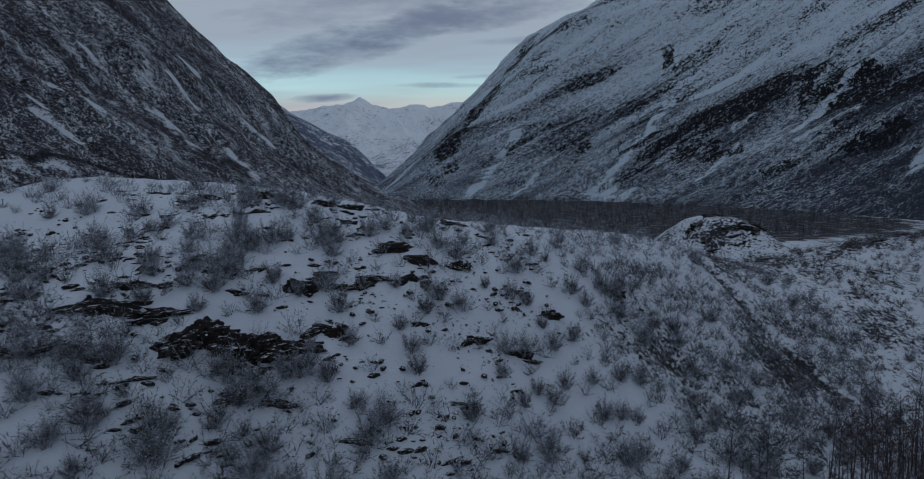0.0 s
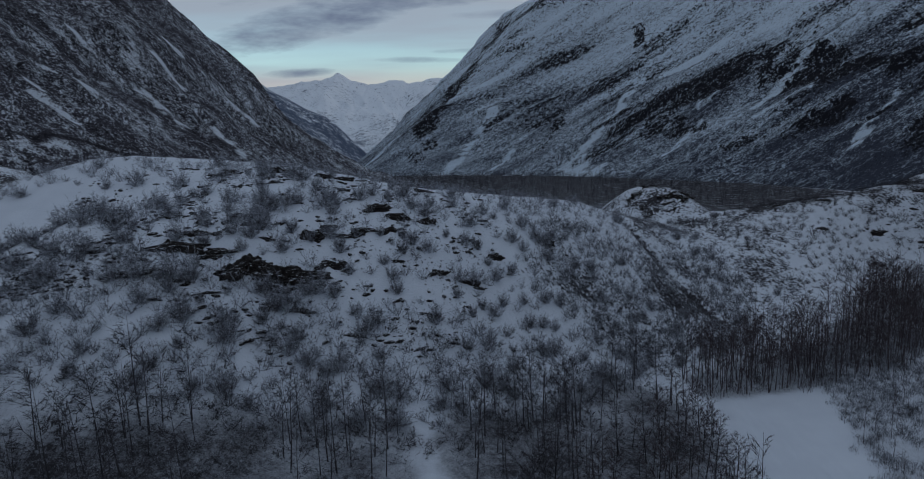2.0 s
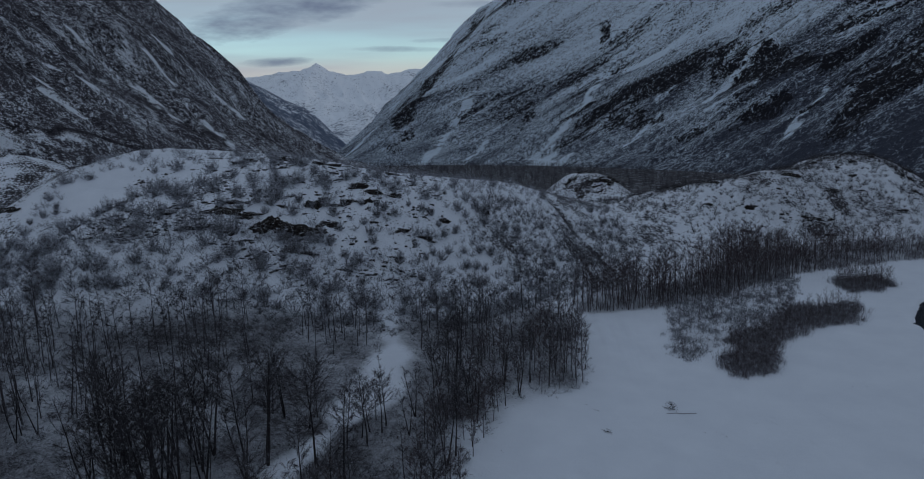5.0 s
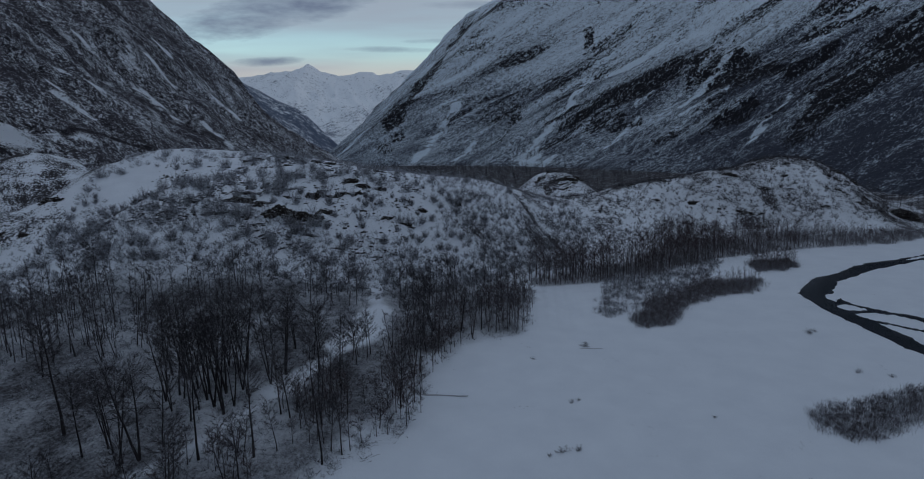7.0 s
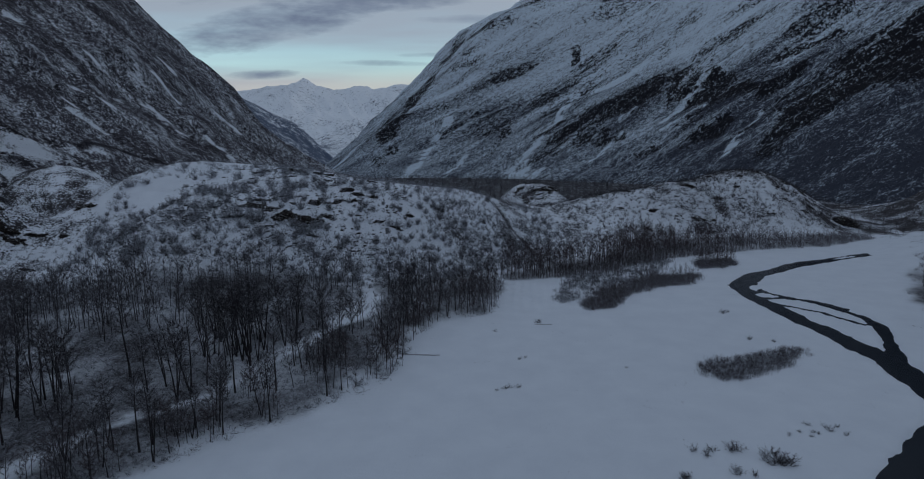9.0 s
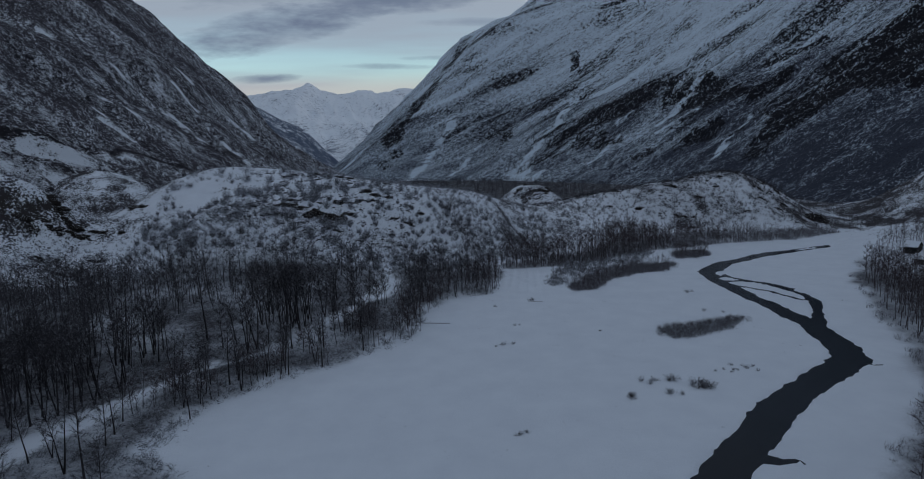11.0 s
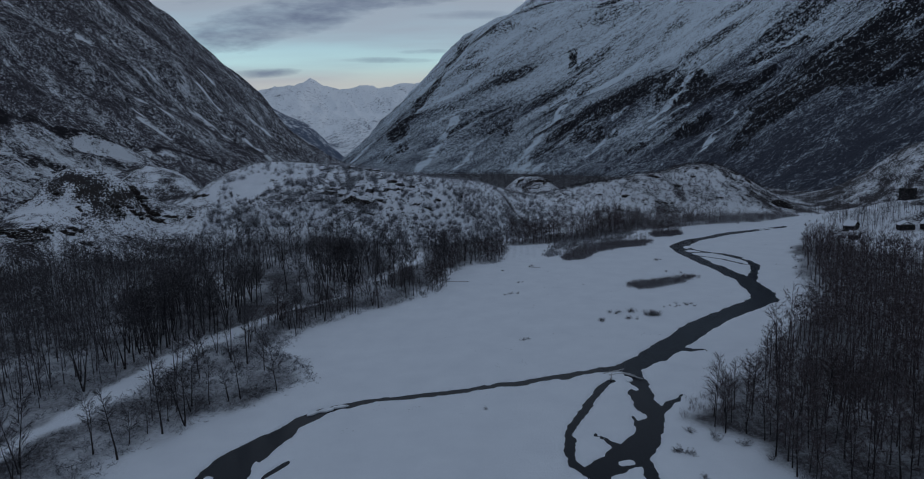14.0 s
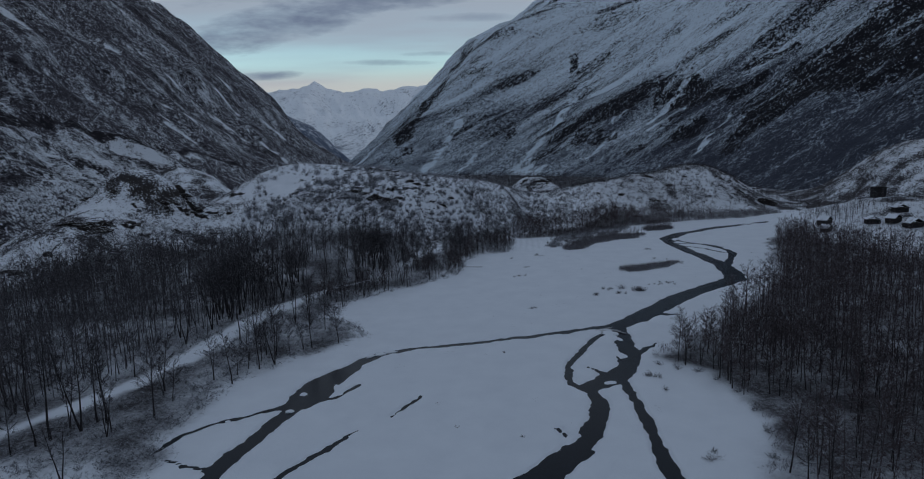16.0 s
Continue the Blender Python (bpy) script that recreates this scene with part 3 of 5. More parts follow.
def build_land():
    gx = steps([(-4000, -1000, 500), (-1000, -500, 60), (-500, -300, 12), (-300, -112, 2.6), (-112, -80, 1.3), (-80, 64, 0.8), (64, 170, 1.25), (170, 330, 2.4), (330, 500, 8), (500, 1000, 60), (1000, 4000, 500)])
    gy = steps([(-1600, -500, 110), (-500, -330, 17), (-330, -232, 3), (-232, -122, 0.8), (-122, 110, 1.3), (110, 260, 1.8), (260, 460, 8), (460, 1300, 30), (1300, 4800, 250)])
    x, y = np.meshgrid(gx, gy)
    z, parts = land(x, y)
    up = sum(parts.values())
    # the sheet stays below the mountains' own slopes far out
    z = np.where((np.abs(x) > 480) | (y > 1200), np.minimum(z, 4), z)
    rag = 5 * fbm(x / 12, y / 12, 93, 3)
    wood = smooth(3, -7, near_edge(x, y) + rag) * smooth(-1.5, 3.5, near_line(x, y, TRACK) + 1.4 + 0.9 * rag)
    east_line = near_line(x, y, [(a, b, 0) for a, b in WOOD_EAST + WOOD_EAST[:1]])
    east_wood = smooth(3, -5, np.where(inside(x, y, WOOD_EAST), -east_line, east_line) + 0.7 * rag)
    k = smooth(1.5, 9, up)
    thick = fbm(x / 18, y / 18, 91, 4)
    bare = np.maximum(np.minimum(k * (-0.10 + 0.44 * smooth(-10, 50, x) + 0.1 * smooth(84, 64, y) * smooth(-20, 10, y) * (np.abs(x + 20) < 100) + 0.52 * smooth(-120, -160, x) + 0.14 * smooth(290, 330, x) + 0.65 * thick), 0.75), 0)
    bare = np.maximum(bare, np.maximum(np.maximum(0.8 * inside(x, y, BACK), (0.5 + 0.5 * thick) * smooth(170, 215, x) * smooth(255, 285, y) * (y < 520)), (0.6 + 0.5 * thick) * smooth(262, 275, x) * smooth(160, 185, y) * (y < 420)))
    def patch(poly, deep):
        line = near_line(x, y, [(a, b, 0) for a, b in poly + poly[:1]])
        return deep * smooth(1.5, -2.5, np.where(inside(x, y, poly), -line, line) + 0.5 * rag)

    wood = wood * smooth(np.where(x < -50, 26, 17), 9, up)
    litter = np.maximum(wood * (0.74 + 0.3 * thick), np.maximum(east_wood * (0.78 + 0.3 * thick) * (1 - 0.75 * smooth(225, 250, x)), patch(BAND, 0.6)))
    litter = np.maximum(litter, np.maximum(patch(THICKET, 0.4), np.maximum(patch(COPSE, 0.5), patch(REEDS, 0.5))))
    litter = np.maximum(litter, k * smooth(-15, 40, x) * (0.16 + 0.42 * thick + 0.24 * smooth(110, 140, x)) * (x < 300) * (y < 270))
    bare = np.where(bare > 0.01, bare, -0.45)
    bowl = np.exp(-(((x + 100) / 26) ** 2 + ((y - 104) / 13) ** 2))
    bare = bare - 0.5 * bowl + 0.5 * smooth(0.35, 0.7, fbm(x / 6, y / 6, 95, 3)) * (1 - k)
    gx2, gy2 = np.gradient(z)
    steep = smooth(0.95, 1.8, np.hypot(gx2 / np.gradient(y, axis=0), gy2 / np.gradient(x, axis=1)))
    bare = bare + 0.25 * steep * k + 0.6 * np.exp(-((np.maximum(near_line(x, y, GULLY), 0) / 1.1) ** 2))
    bare = bare + 0.16 * np.exp(-(((x - 84) / 26) ** 2 + ((y - 243) / 17) ** 2))
    rows, cols = x.shape
    i = np.arange(rows * cols).reshape(rows, cols)
    quads = np.stack([i[:-1, :-1], i[:-1, 1:], i[1:, 1:], i[1:, :-1]], -1).reshape(-1, 4)
    verts = np.stack([x, y, z], -1).reshape(-1, 3)
    bare, stone = bare.ravel(), (steep * k).ravel()
    names = ["main", "east", "knoll", "west", "far_west", "west_bank", "east_bank"]
    share = np.stack([np.broadcast_to(parts[n], x.shape) for n in names], -1).reshape(-1, len(names))
    mid = share[quads].mean(1)
    owner = np.where(mid.sum(1) > 1.2, mid.argmax(1), -1)
    told = {
        -1: ("ground", "flat snow-covered valley floor with faint tufts", "ground", "structure"),
        0: ("rocky_hill", "snowy rocky moraine hill dotted with bare bushes", "hill", ""),
        1: ("rocky_hill", "rounded snowy hill speckled with heath beside the river", "hill", ""),
        2: ("knoll", "small snow-capped rock knoll behind the hill", "hill", ""),
        3: ("rocky_hill", "low snowy rise with a dark rock face", "hill", ""),
        4: ("foothill", "snowy foothill with scrub below the mountain slope", "hill", ""),
        5: ("foothill", "snowy hummocky bank beside the bare wood", "hill", ""),
        6: ("foothill", "snowy open slope above the cabins", "hill", ""),
    }
    for key, (name, label, cat, kind) in told.items():
        mine = quads[owner == key]
        if len(mine) < 4:
            continue
        used, new_index = np.unique(mine, return_inverse=True)
        me = mesh_of(name, verts[used], new_index.reshape(-1, 4), MAT_LAND, {"bare": bare[used], "stone": stone[used], "litter": litter.ravel()[used]})
        thing(name, label, cat, kind=kind, me=me)


def build_slope(name, label, shape, span_y, span_u, to_x, paint, material):
    """A mountainside as one mesh over lines along and up the slope."""
    gy, gu = np.meshgrid(steps(span_y), steps(span_u), indexing="ij")
    x = to_x(gy, gu)
    z, u = shape(x, gy)
    bare, stone = paint(x, gy, z, u)
    rows, cols = x.shape
    i = np.arange(rows * cols).reshape(rows, cols)
    quads = np.stack([i[:-1, :-1], i[:-1, 1:], i[1:, 1:], i[1:, :-1]], -1).reshape(-1, 4)
    if to_x(0.0, 10.0) < to_x(0.0, 0.0):
        quads = quads[:, ::-1]
    me = mesh_of(name, np.stack([x, gy, z], -1).reshape(-1, 3), quads, material, {"bare": bare.ravel(), "stone": stone.ravel()})
    return thing(name, label, "mountain", me=me)


def streak(along, up, a0, u0, a1, u1, w0, w1):
    """1 inside a strip on a slope that runs from one place to another."""
    da, du = a1 - a0, u1 - u0
    s = np.clip(((along - a0) * da + (up - u0) * du) / (da * da + du * du), 0, 1)
    d = np.hypot(along - a0 - s * da, up - u0 - s * du) / (w0 + (w1 - w0) * s)
    return smooth(1.2, 0.6, d + 0.55 * fbm(along / 22, up / 22, 101, 4))


def strips(along, up, lines):
    """The strongest of several strips on a slope, each a bent line of places and a half width."""
    out = np.zeros(np.shape(along))
    for width, *places in lines:
        for (a0, u0), (a1, u1) in zip(places, places[1:]):
            out = np.maximum(out, streak(along, up, a0, u0, a1, u1, width, width))
    return out


def paint_west(x, y, z, u):
    fall = 0.6 * fbm(y / 7 + u / 90, u / 70, 112, 3) + 0.7 * fbm(y / 22 + u / 70, u / 120, 114, 3)
    bare = 0.82 + 0.12 * fbm(y / 90, u / 160, 111, 3) + 0.22 * fbm(y / 20 + u / 60, u / 50, 113, 4) + 0.22 * fall - 0.08 * smooth(250, 420, z)
    snow = strips(y, u, [(6, (542, 179), (533, 151), (517, 118)), (4, (436, 170), (444, 162)), (4, (410, 151), (412, 140)), (4, (399, 136), (399, 110)), (5, (522, 232), (525, 210)),
                         (4, (577, 128), (528, 67)), (4, (459, 162), (459, 150)), (4, (686, 174), (689, 145)), (5, (365, 276), (363, 252)), (4, (655, 224), (664, 217)), (4, (600, 200), (596, 170)), (5, (480, 270), (483, 250))])
    bench = strips(y, u, [(10, (170, 122), (266, 112), (302, 76)), (8, (332, 78), (356, 78))])
    ledge = strips(y, u, [(5, (160, 140), (266, 128), (306, 90)), (4, (340, 90), (375, 82), (420, 50))])
    foot = smooth(118, 100, u + 10 * fbm(y / 30, u / 30, 116, 3)) * smooth(350, 250, y)
    patchy = fbm(y / 26, u / 20, 118, 4)
    snow = np.maximum(snow, 0.6 * bench) * smooth(-0.4, 0.15, fbm(y / 6, u / 9, 119, 4))
    chute = smooth(0.16, 0.36, fbm((y - 0.6 * u) / 7, (u + 0.4 * y) / 20, 110, 3)) * smooth(-0.25, 0.2, fbm(y / 70, u / 70, 109, 3))
    return (np.clip(bare - 0.95 * snow - 0.34 * chute + foot * (0.6 * patchy - 0.22) + 0.3 * ledge, -0.3, 1.05),
            np.clip(0.75 * ledge + 0.2 + 0.42 * smooth(-0.2, 0.4, fbm(y / 40, u / 50, 117, 3)) + foot * (0.1 + 0.5 * smooth(0, 0.4, patchy)) - snow - 0.3 * chute, 0, 1))


def paint_east(x, y, z, u):
    lean = y + 0.5 * u
    fall = 0.6 * fbm(lean / 8, u / 80, 122, 3) + 0.7 * fbm(lean / 26, u / 140, 124, 3)
    high, low = smooth(150, 260, z), smooth(75, 35, z)
    bare = 0.57 + 0.30 * smooth(950, 520, y) + 0.10 * fbm(lean / 110, u / 200, 121, 3) + 0.30 * fbm(lean / 24, u / 60, 123, 4) + 0.26 * fall * (1 - 0.6 * low) - 0.40 * high + 0.04 * low
    cliff = strips(y, u, [(32, (985, 55), (940, 92), (931, 142), (901, 170), (875, 200)), (30, (875, 200), (813, 200), (770, 205)), (22, (909, 111), (853, 104)), (22, (735, 78), (687, 94), (655, 112)),
                          (28, (501, 75), (512, 112), (495, 140)), (36, (495, 140), (490, 165), (495, 201)), (58, (470, 195), (370, 205), (280, 215)), (46, (495, 201), (486, 222), (467, 253), (395, 238), (300, 262)), (16, (768, 189), (707, 187), (637, 168), (616, 191))])
    ribs = strips(y, u, [(9, (1010, 95), (1000, 128)), (6, (1146, 345), (1117, 305)), (20, (1330, 225), (1356, 307), (1405, 410)), (18, (1250, 60), (1290, 140), (1330, 225)), (8, (620, 60), (590, 110)), (12, (700, 250), (640, 262)), (10, (1080, 60), (1100, 130))])
    cliff = np.maximum(cliff, ribs)
    snow = strips(y, u, [(22, (930, 12), (985, 20)), (14, (985, 20), (996, 45)), (7, (996, 45), (1002, 75), (1008, 117)), (7, (1183, 12), (1203, 104), (1216, 183)), (7, (1008, 117), (1043, 214)), (9, (1017, 225), (977, 276)),
                         (6, (786, 146), (790, 218), (774, 261)), (5, (874, 130), (871, 162)), (5, (840, 60), (850, 120)), (6, (560, 60), (600, 130)), (6, (1390, 30), (1350, 110)), (8, (760, 120), (740, 160)), (5, (1120, 10), (1130, 70))])
    cliff = cliff * (0.45 + 0.55 * smooth(-0.4, 0.1, fbm(lean / 13, u / 20, 127, 3)))
    snow = snow * smooth(-0.35, 0.15, fbm(lean / 6, u / 14, 128, 4))
    mid = smooth(60, 110, z)
    chute = smooth(0.2, 0.42, fbm(lean / 10, u / 90, 126, 3)) * smooth(-0.2, 0.2, fbm(y / 90, u / 90, 125, 3)) * smooth(40, 80, z)
    scree = smooth(680, 480, y) * smooth(130, 60, z)
    return (np.clip(bare - 0.12 * cliff - 0.95 * snow * (1 - 0.7 * cliff) - 0.28 * chute + 0.08 * scree, -0.3, 1.05),
            np.clip(cliff * 0.95 + mid * (0.22 + 0.5 * smooth(-0.15, 0.35, fbm(lean / 50, u / 60, 129, 3)) + 0.34 * smooth(0.0, 0.4, fall)) * (1 - 0.5 * scree) - 0.8 * snow - 0.3 * chute, 0, 1.15))


def build_far_range():
    """The snowy range that closes the valley, and the spur in front of it."""
    gx, gy = np.meshgrid(steps([(-2600, -1500, 60), (-1500, 200, 9), (200, 1500, 60)]), steps([(2500, 4300, 18), (4300, 4700, 80)]), indexing="ij")
    crest = np.interp(gx, [-2600, -1303, -1175, -1005, -935, -893, -850, -795, -743, -691, -612, -480, -395, -320, -245, -106, 300, 1500],
                      [500, 556, 580, 588, 612, 640, 606, 577, 570, 549, 560, 580, 548, 560, 578, 576, 640, 700])
    crest = crest + 9 * fbm(gx / 34, gx * 0 + 3, 131, 5, 0.6)
    s = np.clip((gy - 2600) / 1500, 0, 1)
    z = 20 + (crest - 20) * (0.75 * s + 0.25 * s**2.4) - 0.7 * np.maximum(gy - 4100, 0)
    z = z + (110 * fbm(gx / 420 + gy / 900, gy / 700, 133, 3) - 120 * np.abs(fbm(gx / 210 + gy / 700, gy / 520, 135, 3)) + 55 * fbm(gx / 110 + gy / 260, gy / 240, 137, 4)) * s * (1 - smooth(0.75, 1.0, s) * 0.92)
    bare = -0.08 + 0.45 * fbm(gx / 120, gy / 150, 139, 4) + 0.45 * smooth(330, 90, z)
    rows, cols = gx.shape
    i = np.arange(rows * cols).reshape(rows, cols)
    quads = np.stack([i[:-1, :-1], i[:-1, 1:], i[1:, 1:], i[1:, :-1]], -1).reshape(-1, 4)[:, ::-1]
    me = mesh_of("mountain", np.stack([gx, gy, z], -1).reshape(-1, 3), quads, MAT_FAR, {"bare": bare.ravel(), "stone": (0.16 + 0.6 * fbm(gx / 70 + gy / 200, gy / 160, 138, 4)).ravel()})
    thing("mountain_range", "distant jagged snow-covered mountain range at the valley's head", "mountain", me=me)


def spur_slope(x, y):
    u = -330 - x - 1.1 * np.maximum(y - 2200, 0) - 0.25 * np.maximum(2200 - y, 0)
    z = np.interp(u, [-300, 0, 68, 166, 278, 355, 900], [-120, 20, 67, 160, 236, 283, 600])
    return z + smooth(0, 100, u) * (22 * fbm(y / 180, u / 200, 141, 3) + 9 * fbm(y / 40, u / 70, 143, 3)), u


def paint_spur(x, y, z, u):
    return np.clip(0.85 + 0.5 * fbm(y / 40, u / 60, 145, 4) - 0.25 * smooth(120, 300, z), 0, 1.2), 0.25 + 0.5 * fbm(y / 60, u / 40, 147, 3)


build_land()
build_slope("mountain", "steep dark mountainside of scrub and rock streaked with snow", left_slope, [(-700, -300, 40), (-300, 150, 8), (150, 980, 3.2), (980, 1500, 20)],
            [(-60, -10, 10), (-10, 330, 3.2), (330, 700, 9), (700, 1300, 60)],
            lambda y, u: np.interp(y, [-600, -300, 0, 150, 250, 500, 830], [-420, -380, -290, -237, -240, -165, -95]) - u - 1.25 * np.maximum(y - 830, 0), paint_west, MAT_WEST)
build_slope("mountain", "massive snowy mountainside with dark cliff bands and scrubby foot", right_slope, [(-700, -100, 30), (-100, 300, 6), (300, 1560, 3.6), (1560, 2300, 30)],
            [(-60, -10, 10), (-10, 420, 3.4), (420, 800, 8), (800, 1700, 60)],
            lambda y, u: np.interp(y, [-600, 0, 216, 450, 650, 860, 994, 1135, 1300, 1450, 1600, 2200], [350, 372, 376, 352, 320, 226, 146, 10, -252, -332, -420, -900]) + u + 1.1 * np.maximum(y - 1470, 0),
            paint_east, MAT_EAST)
# the spur's blue haze is in the colours of MAT_FAR
build_slope("mountain", "wooded mountain spur in the distance, haze-blue by colour", spur_slope, [(1500, 2700, 12)], [(-60, 700, 10)],
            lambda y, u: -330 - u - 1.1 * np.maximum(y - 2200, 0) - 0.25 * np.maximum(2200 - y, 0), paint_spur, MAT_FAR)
build_far_range()

# the stream's water lies under the snow sheet and shows where the channel is cut
wx, wy = np.meshgrid(np.arange(-130, 445, 12.0), np.arange(-330, 265, 12.0), indexing="ij")
wi = np.arange(wx.size).reshape(wx.shape)
tagged(new("water", mesh_of("water", np.stack([wx, wy, np.full(wx.shape, -0.42)], -1).reshape(-1, 3),
                            np.stack([wi[:-1, :-1], wi[1:, :-1], wi[1:, 1:], wi[:-1, 1:]], -1).reshape(-1, 4), MAT_WATER)),
       "dark open water of a shallow braided stream", "water", kind="structure")


# ---- plants ----
def tree_shape(seed, tall, spread, limbs, twigs, stems=1, bare_to=0.35, coarse=0, girth=0.011):
    """A leafless tree: trunk with limbs, and a crown of fine twigs."""
    r = np.random.RandomState(seed)
    wood, starts, ends, rad = [], [], [], []
    for s in range(stems):
        lean = r.uniform(-0.09, 0.09, 2) + (r.uniform(-0.16, 0.16, 2) if stems > 1 else 0)
        h = tall * r.uniform(0.85, 1.0)
        ts = np.linspace(0, 1, 4 if coarse else 7)
        bend = np.cumsum(r.uniform(-0.10, 0.10, (len(ts), 2)), 0) * (h / 12)
        bend[0] = 0
        line = np.stack([lean[0] * h * ts + bend[:, 0], lean[1] * h * ts + bend[:, 1], h * ts], 1)
        base = girth * h * r.uniform(0.8, 1.2)
        radii = base * (1 - 0.88 * ts)
        radii[0] *= 1.25
        wood.append(tube(line, radii, 3 if coarse else 5))
        for k in range(limbs):
            f = bare_to + (0.93 - bare_to) * ((k + r.rand()) / limbs)
            p = np.array([np.interp(f, ts, line[:, a]) for a in range(3)])
            g = (f - bare_to) / (1 - bare_to)
            ang, reach = r.rand() * 6.283, spread * (0.45 + 0.75 * math.sin(math.pi * min(g * 0.9 + 0.12, 1))) * r.uniform(0.6, 1.25)
            tip = p + np.array([math.cos(ang) * reach, math.sin(ang) * reach, reach * r.uniform(0.5, 1.5)])
            mid = (p + tip) / 2 + np.array([0, 0, -0.1 * reach]) + r.uniform(-0.12, 0.12, 3) * reach
            lr = base * 0.30 * (1.25 - f)
            wood.append(spikes([p], [tip], [lr]) if coarse else tube([p, mid, tip], [lr, lr * 0.65, lr * 0.2], 3))
            for q in range(twigs // limbs):
                g = r.uniform(0.2, 1)
                a = p + (mid - p) * g * 2 if g < 0.5 else mid + (tip - mid) * (g - 0.5) * 2
                d = np.array([math.cos(ang), math.sin(ang), 0.55]) + r.uniform(-1, 1, 3) * 0.9
                starts.append(a)
                ends.append(a + d / np.linalg.norm(d) * reach * r.uniform(0.3, 0.85))
                rad.append(r.uniform(0.017, 0.032) * (coarse or 1))
    return joined(wood), slivers(starts, ends, rad, r)


def bush_shape(seed, wide, tall, stems, twigs, thick=1.0):
    """A rounded bush of thin stems from one root, its dome a haze of fine twigs."""
    r = np.random.RandomState(seed)
    starts, ends, rad = [], [], []
    squash = r.uniform(0.75, 1.2, 2)
    for k in range(stems):
        ang, up = r.rand() * 6.283, r.rand() ** 0.8
        out, reach = math.sqrt(1 - 0.85 * up * up), r.uniform(0.7, 1.05)
        root = np.array([r.normal() * 0.09 * wide, r.normal() * 0.09 * wide, -0.15])
        tip = root + np.array([math.cos(ang) * wide * 0.47 * out * reach * squash[0], math.sin(ang) * wide * 0.47 * out * reach * squash[1], 0.3 + tall * 0.9 * reach * up])
        starts.append(root)
        ends.append(tip)
        rad.append(r.uniform(0.014, 0.026) * thick)
        for q in range(twigs):
            a = root + (tip - root) * r.uniform(0.3, 1.0)
            d = (tip - root) / np.linalg.norm(tip - root) * 0.7 + r.uniform(-1, 1, 3)
            d[2] = abs(d[2]) * 0.9 - 0.08
            starts.append(a)
            ends.append(a + d / np.linalg.norm(d) * r.uniform(0.07, 0.17) * wide)
            rad.append(r.uniform(0.012, 0.022) * thick)
    return slivers(starts, ends, rad, r)


def brush_shape(seed, wide, tall, stems, thick):
    """A tussock of thin upright rods."""
    r = np.random.RandomState(seed)
    root = np.column_stack([r.normal(0, 0.3 * wide, (stems, 2)), np.full(stems, -0.1)])
    tip = root + np.column_stack([r.normal(0, 0.22 * tall, (stems, 2)), tall * r.uniform(0.45, 1.0, stems)])
    fork = root + (tip - root) * r.uniform(0.3, 0.7, (stems, 1))
    side = fork + np.column_stack([r.normal(0, 0.2 * tall, (stems, 2)), tall * r.uniform(0.2, 0.45, stems)])
    return slivers(np.concatenate([root, fork]), np.concatenate([tip, side]), r.uniform(0.7, 1.3, 2 * stems) * thick, r)


def spots_in(poly, count, seed, gap=1.5, keep=None):
    """Random places in a polygon, at least gap apart."""
    r = np.random.RandomState(seed)
    px, py = [p[0] for p in poly], [p[1] for p in poly]
    cand = np.stack([r.uniform(min(px), max(px), count * 12), r.uniform(min(py), max(py), count * 12)], 1)
    ok = inside(cand[:, 0], cand[:, 1], poly)
    if keep is not None:
        ok &= keep(cand[:, 0], cand[:, 1], r.rand(len(cand)))
    cand, out, cells = cand[ok], [], {}
    for x, y in cand:
        c = (int(x // gap), int(y // gap))
        if any((x - a) ** 2 + (y - b) ** 2 < gap * gap for i in (-1, 0, 1) for j in (-1, 0, 1) for a, b in cells.get((c[0] + i, c[1] + j), ())):
            continue
        cells.setdefault(c, []).append((x, y))
        out.append((x, y))
        if len(out) == count:
            break
    return np.array(out)


def tree_things(name, variants, spots, sizes, label, category, group, seed, trunk_mat, crown_mat):
    """Countable plants, each with trunk and crown; the first of each variant is copied."""
    r = np.random.RandomState(seed)
    firsts = {}
    zs = heights(spots)
    for (x, y), z, s in zip(spots, zs, sizes):
        k = r.randint(len(variants))
        m = pose(x, y, z - 0.12, r.uniform(-2, 2), r.uniform(-2, 2), r.uniform(0, 360)) @ Matrix.Scale(s, 4)
        if k in firsts:
            copy_thing(firsts[k][0], m @ firsts[k][1])
            continue
        root = thing(name, label[k % len(label)], category, group)
        (tv, tt), (cv, ct) = variants[k]
        part("trunk", mesh_of("trunk", tv, tt, trunk_mat), root)
        part("crown", mesh_of("crown", cv, ct, crown_mat, soft=False), root, "fine bare twigs")
        root.matrix_basis = m
        firsts[k] = (root, Matrix.Scale(1 / s, 4))


def open_ground(x, y, w):
    return (near_line(x, y, TRACK) > 0.6) & (stream_gap(x, y) > 1.5)


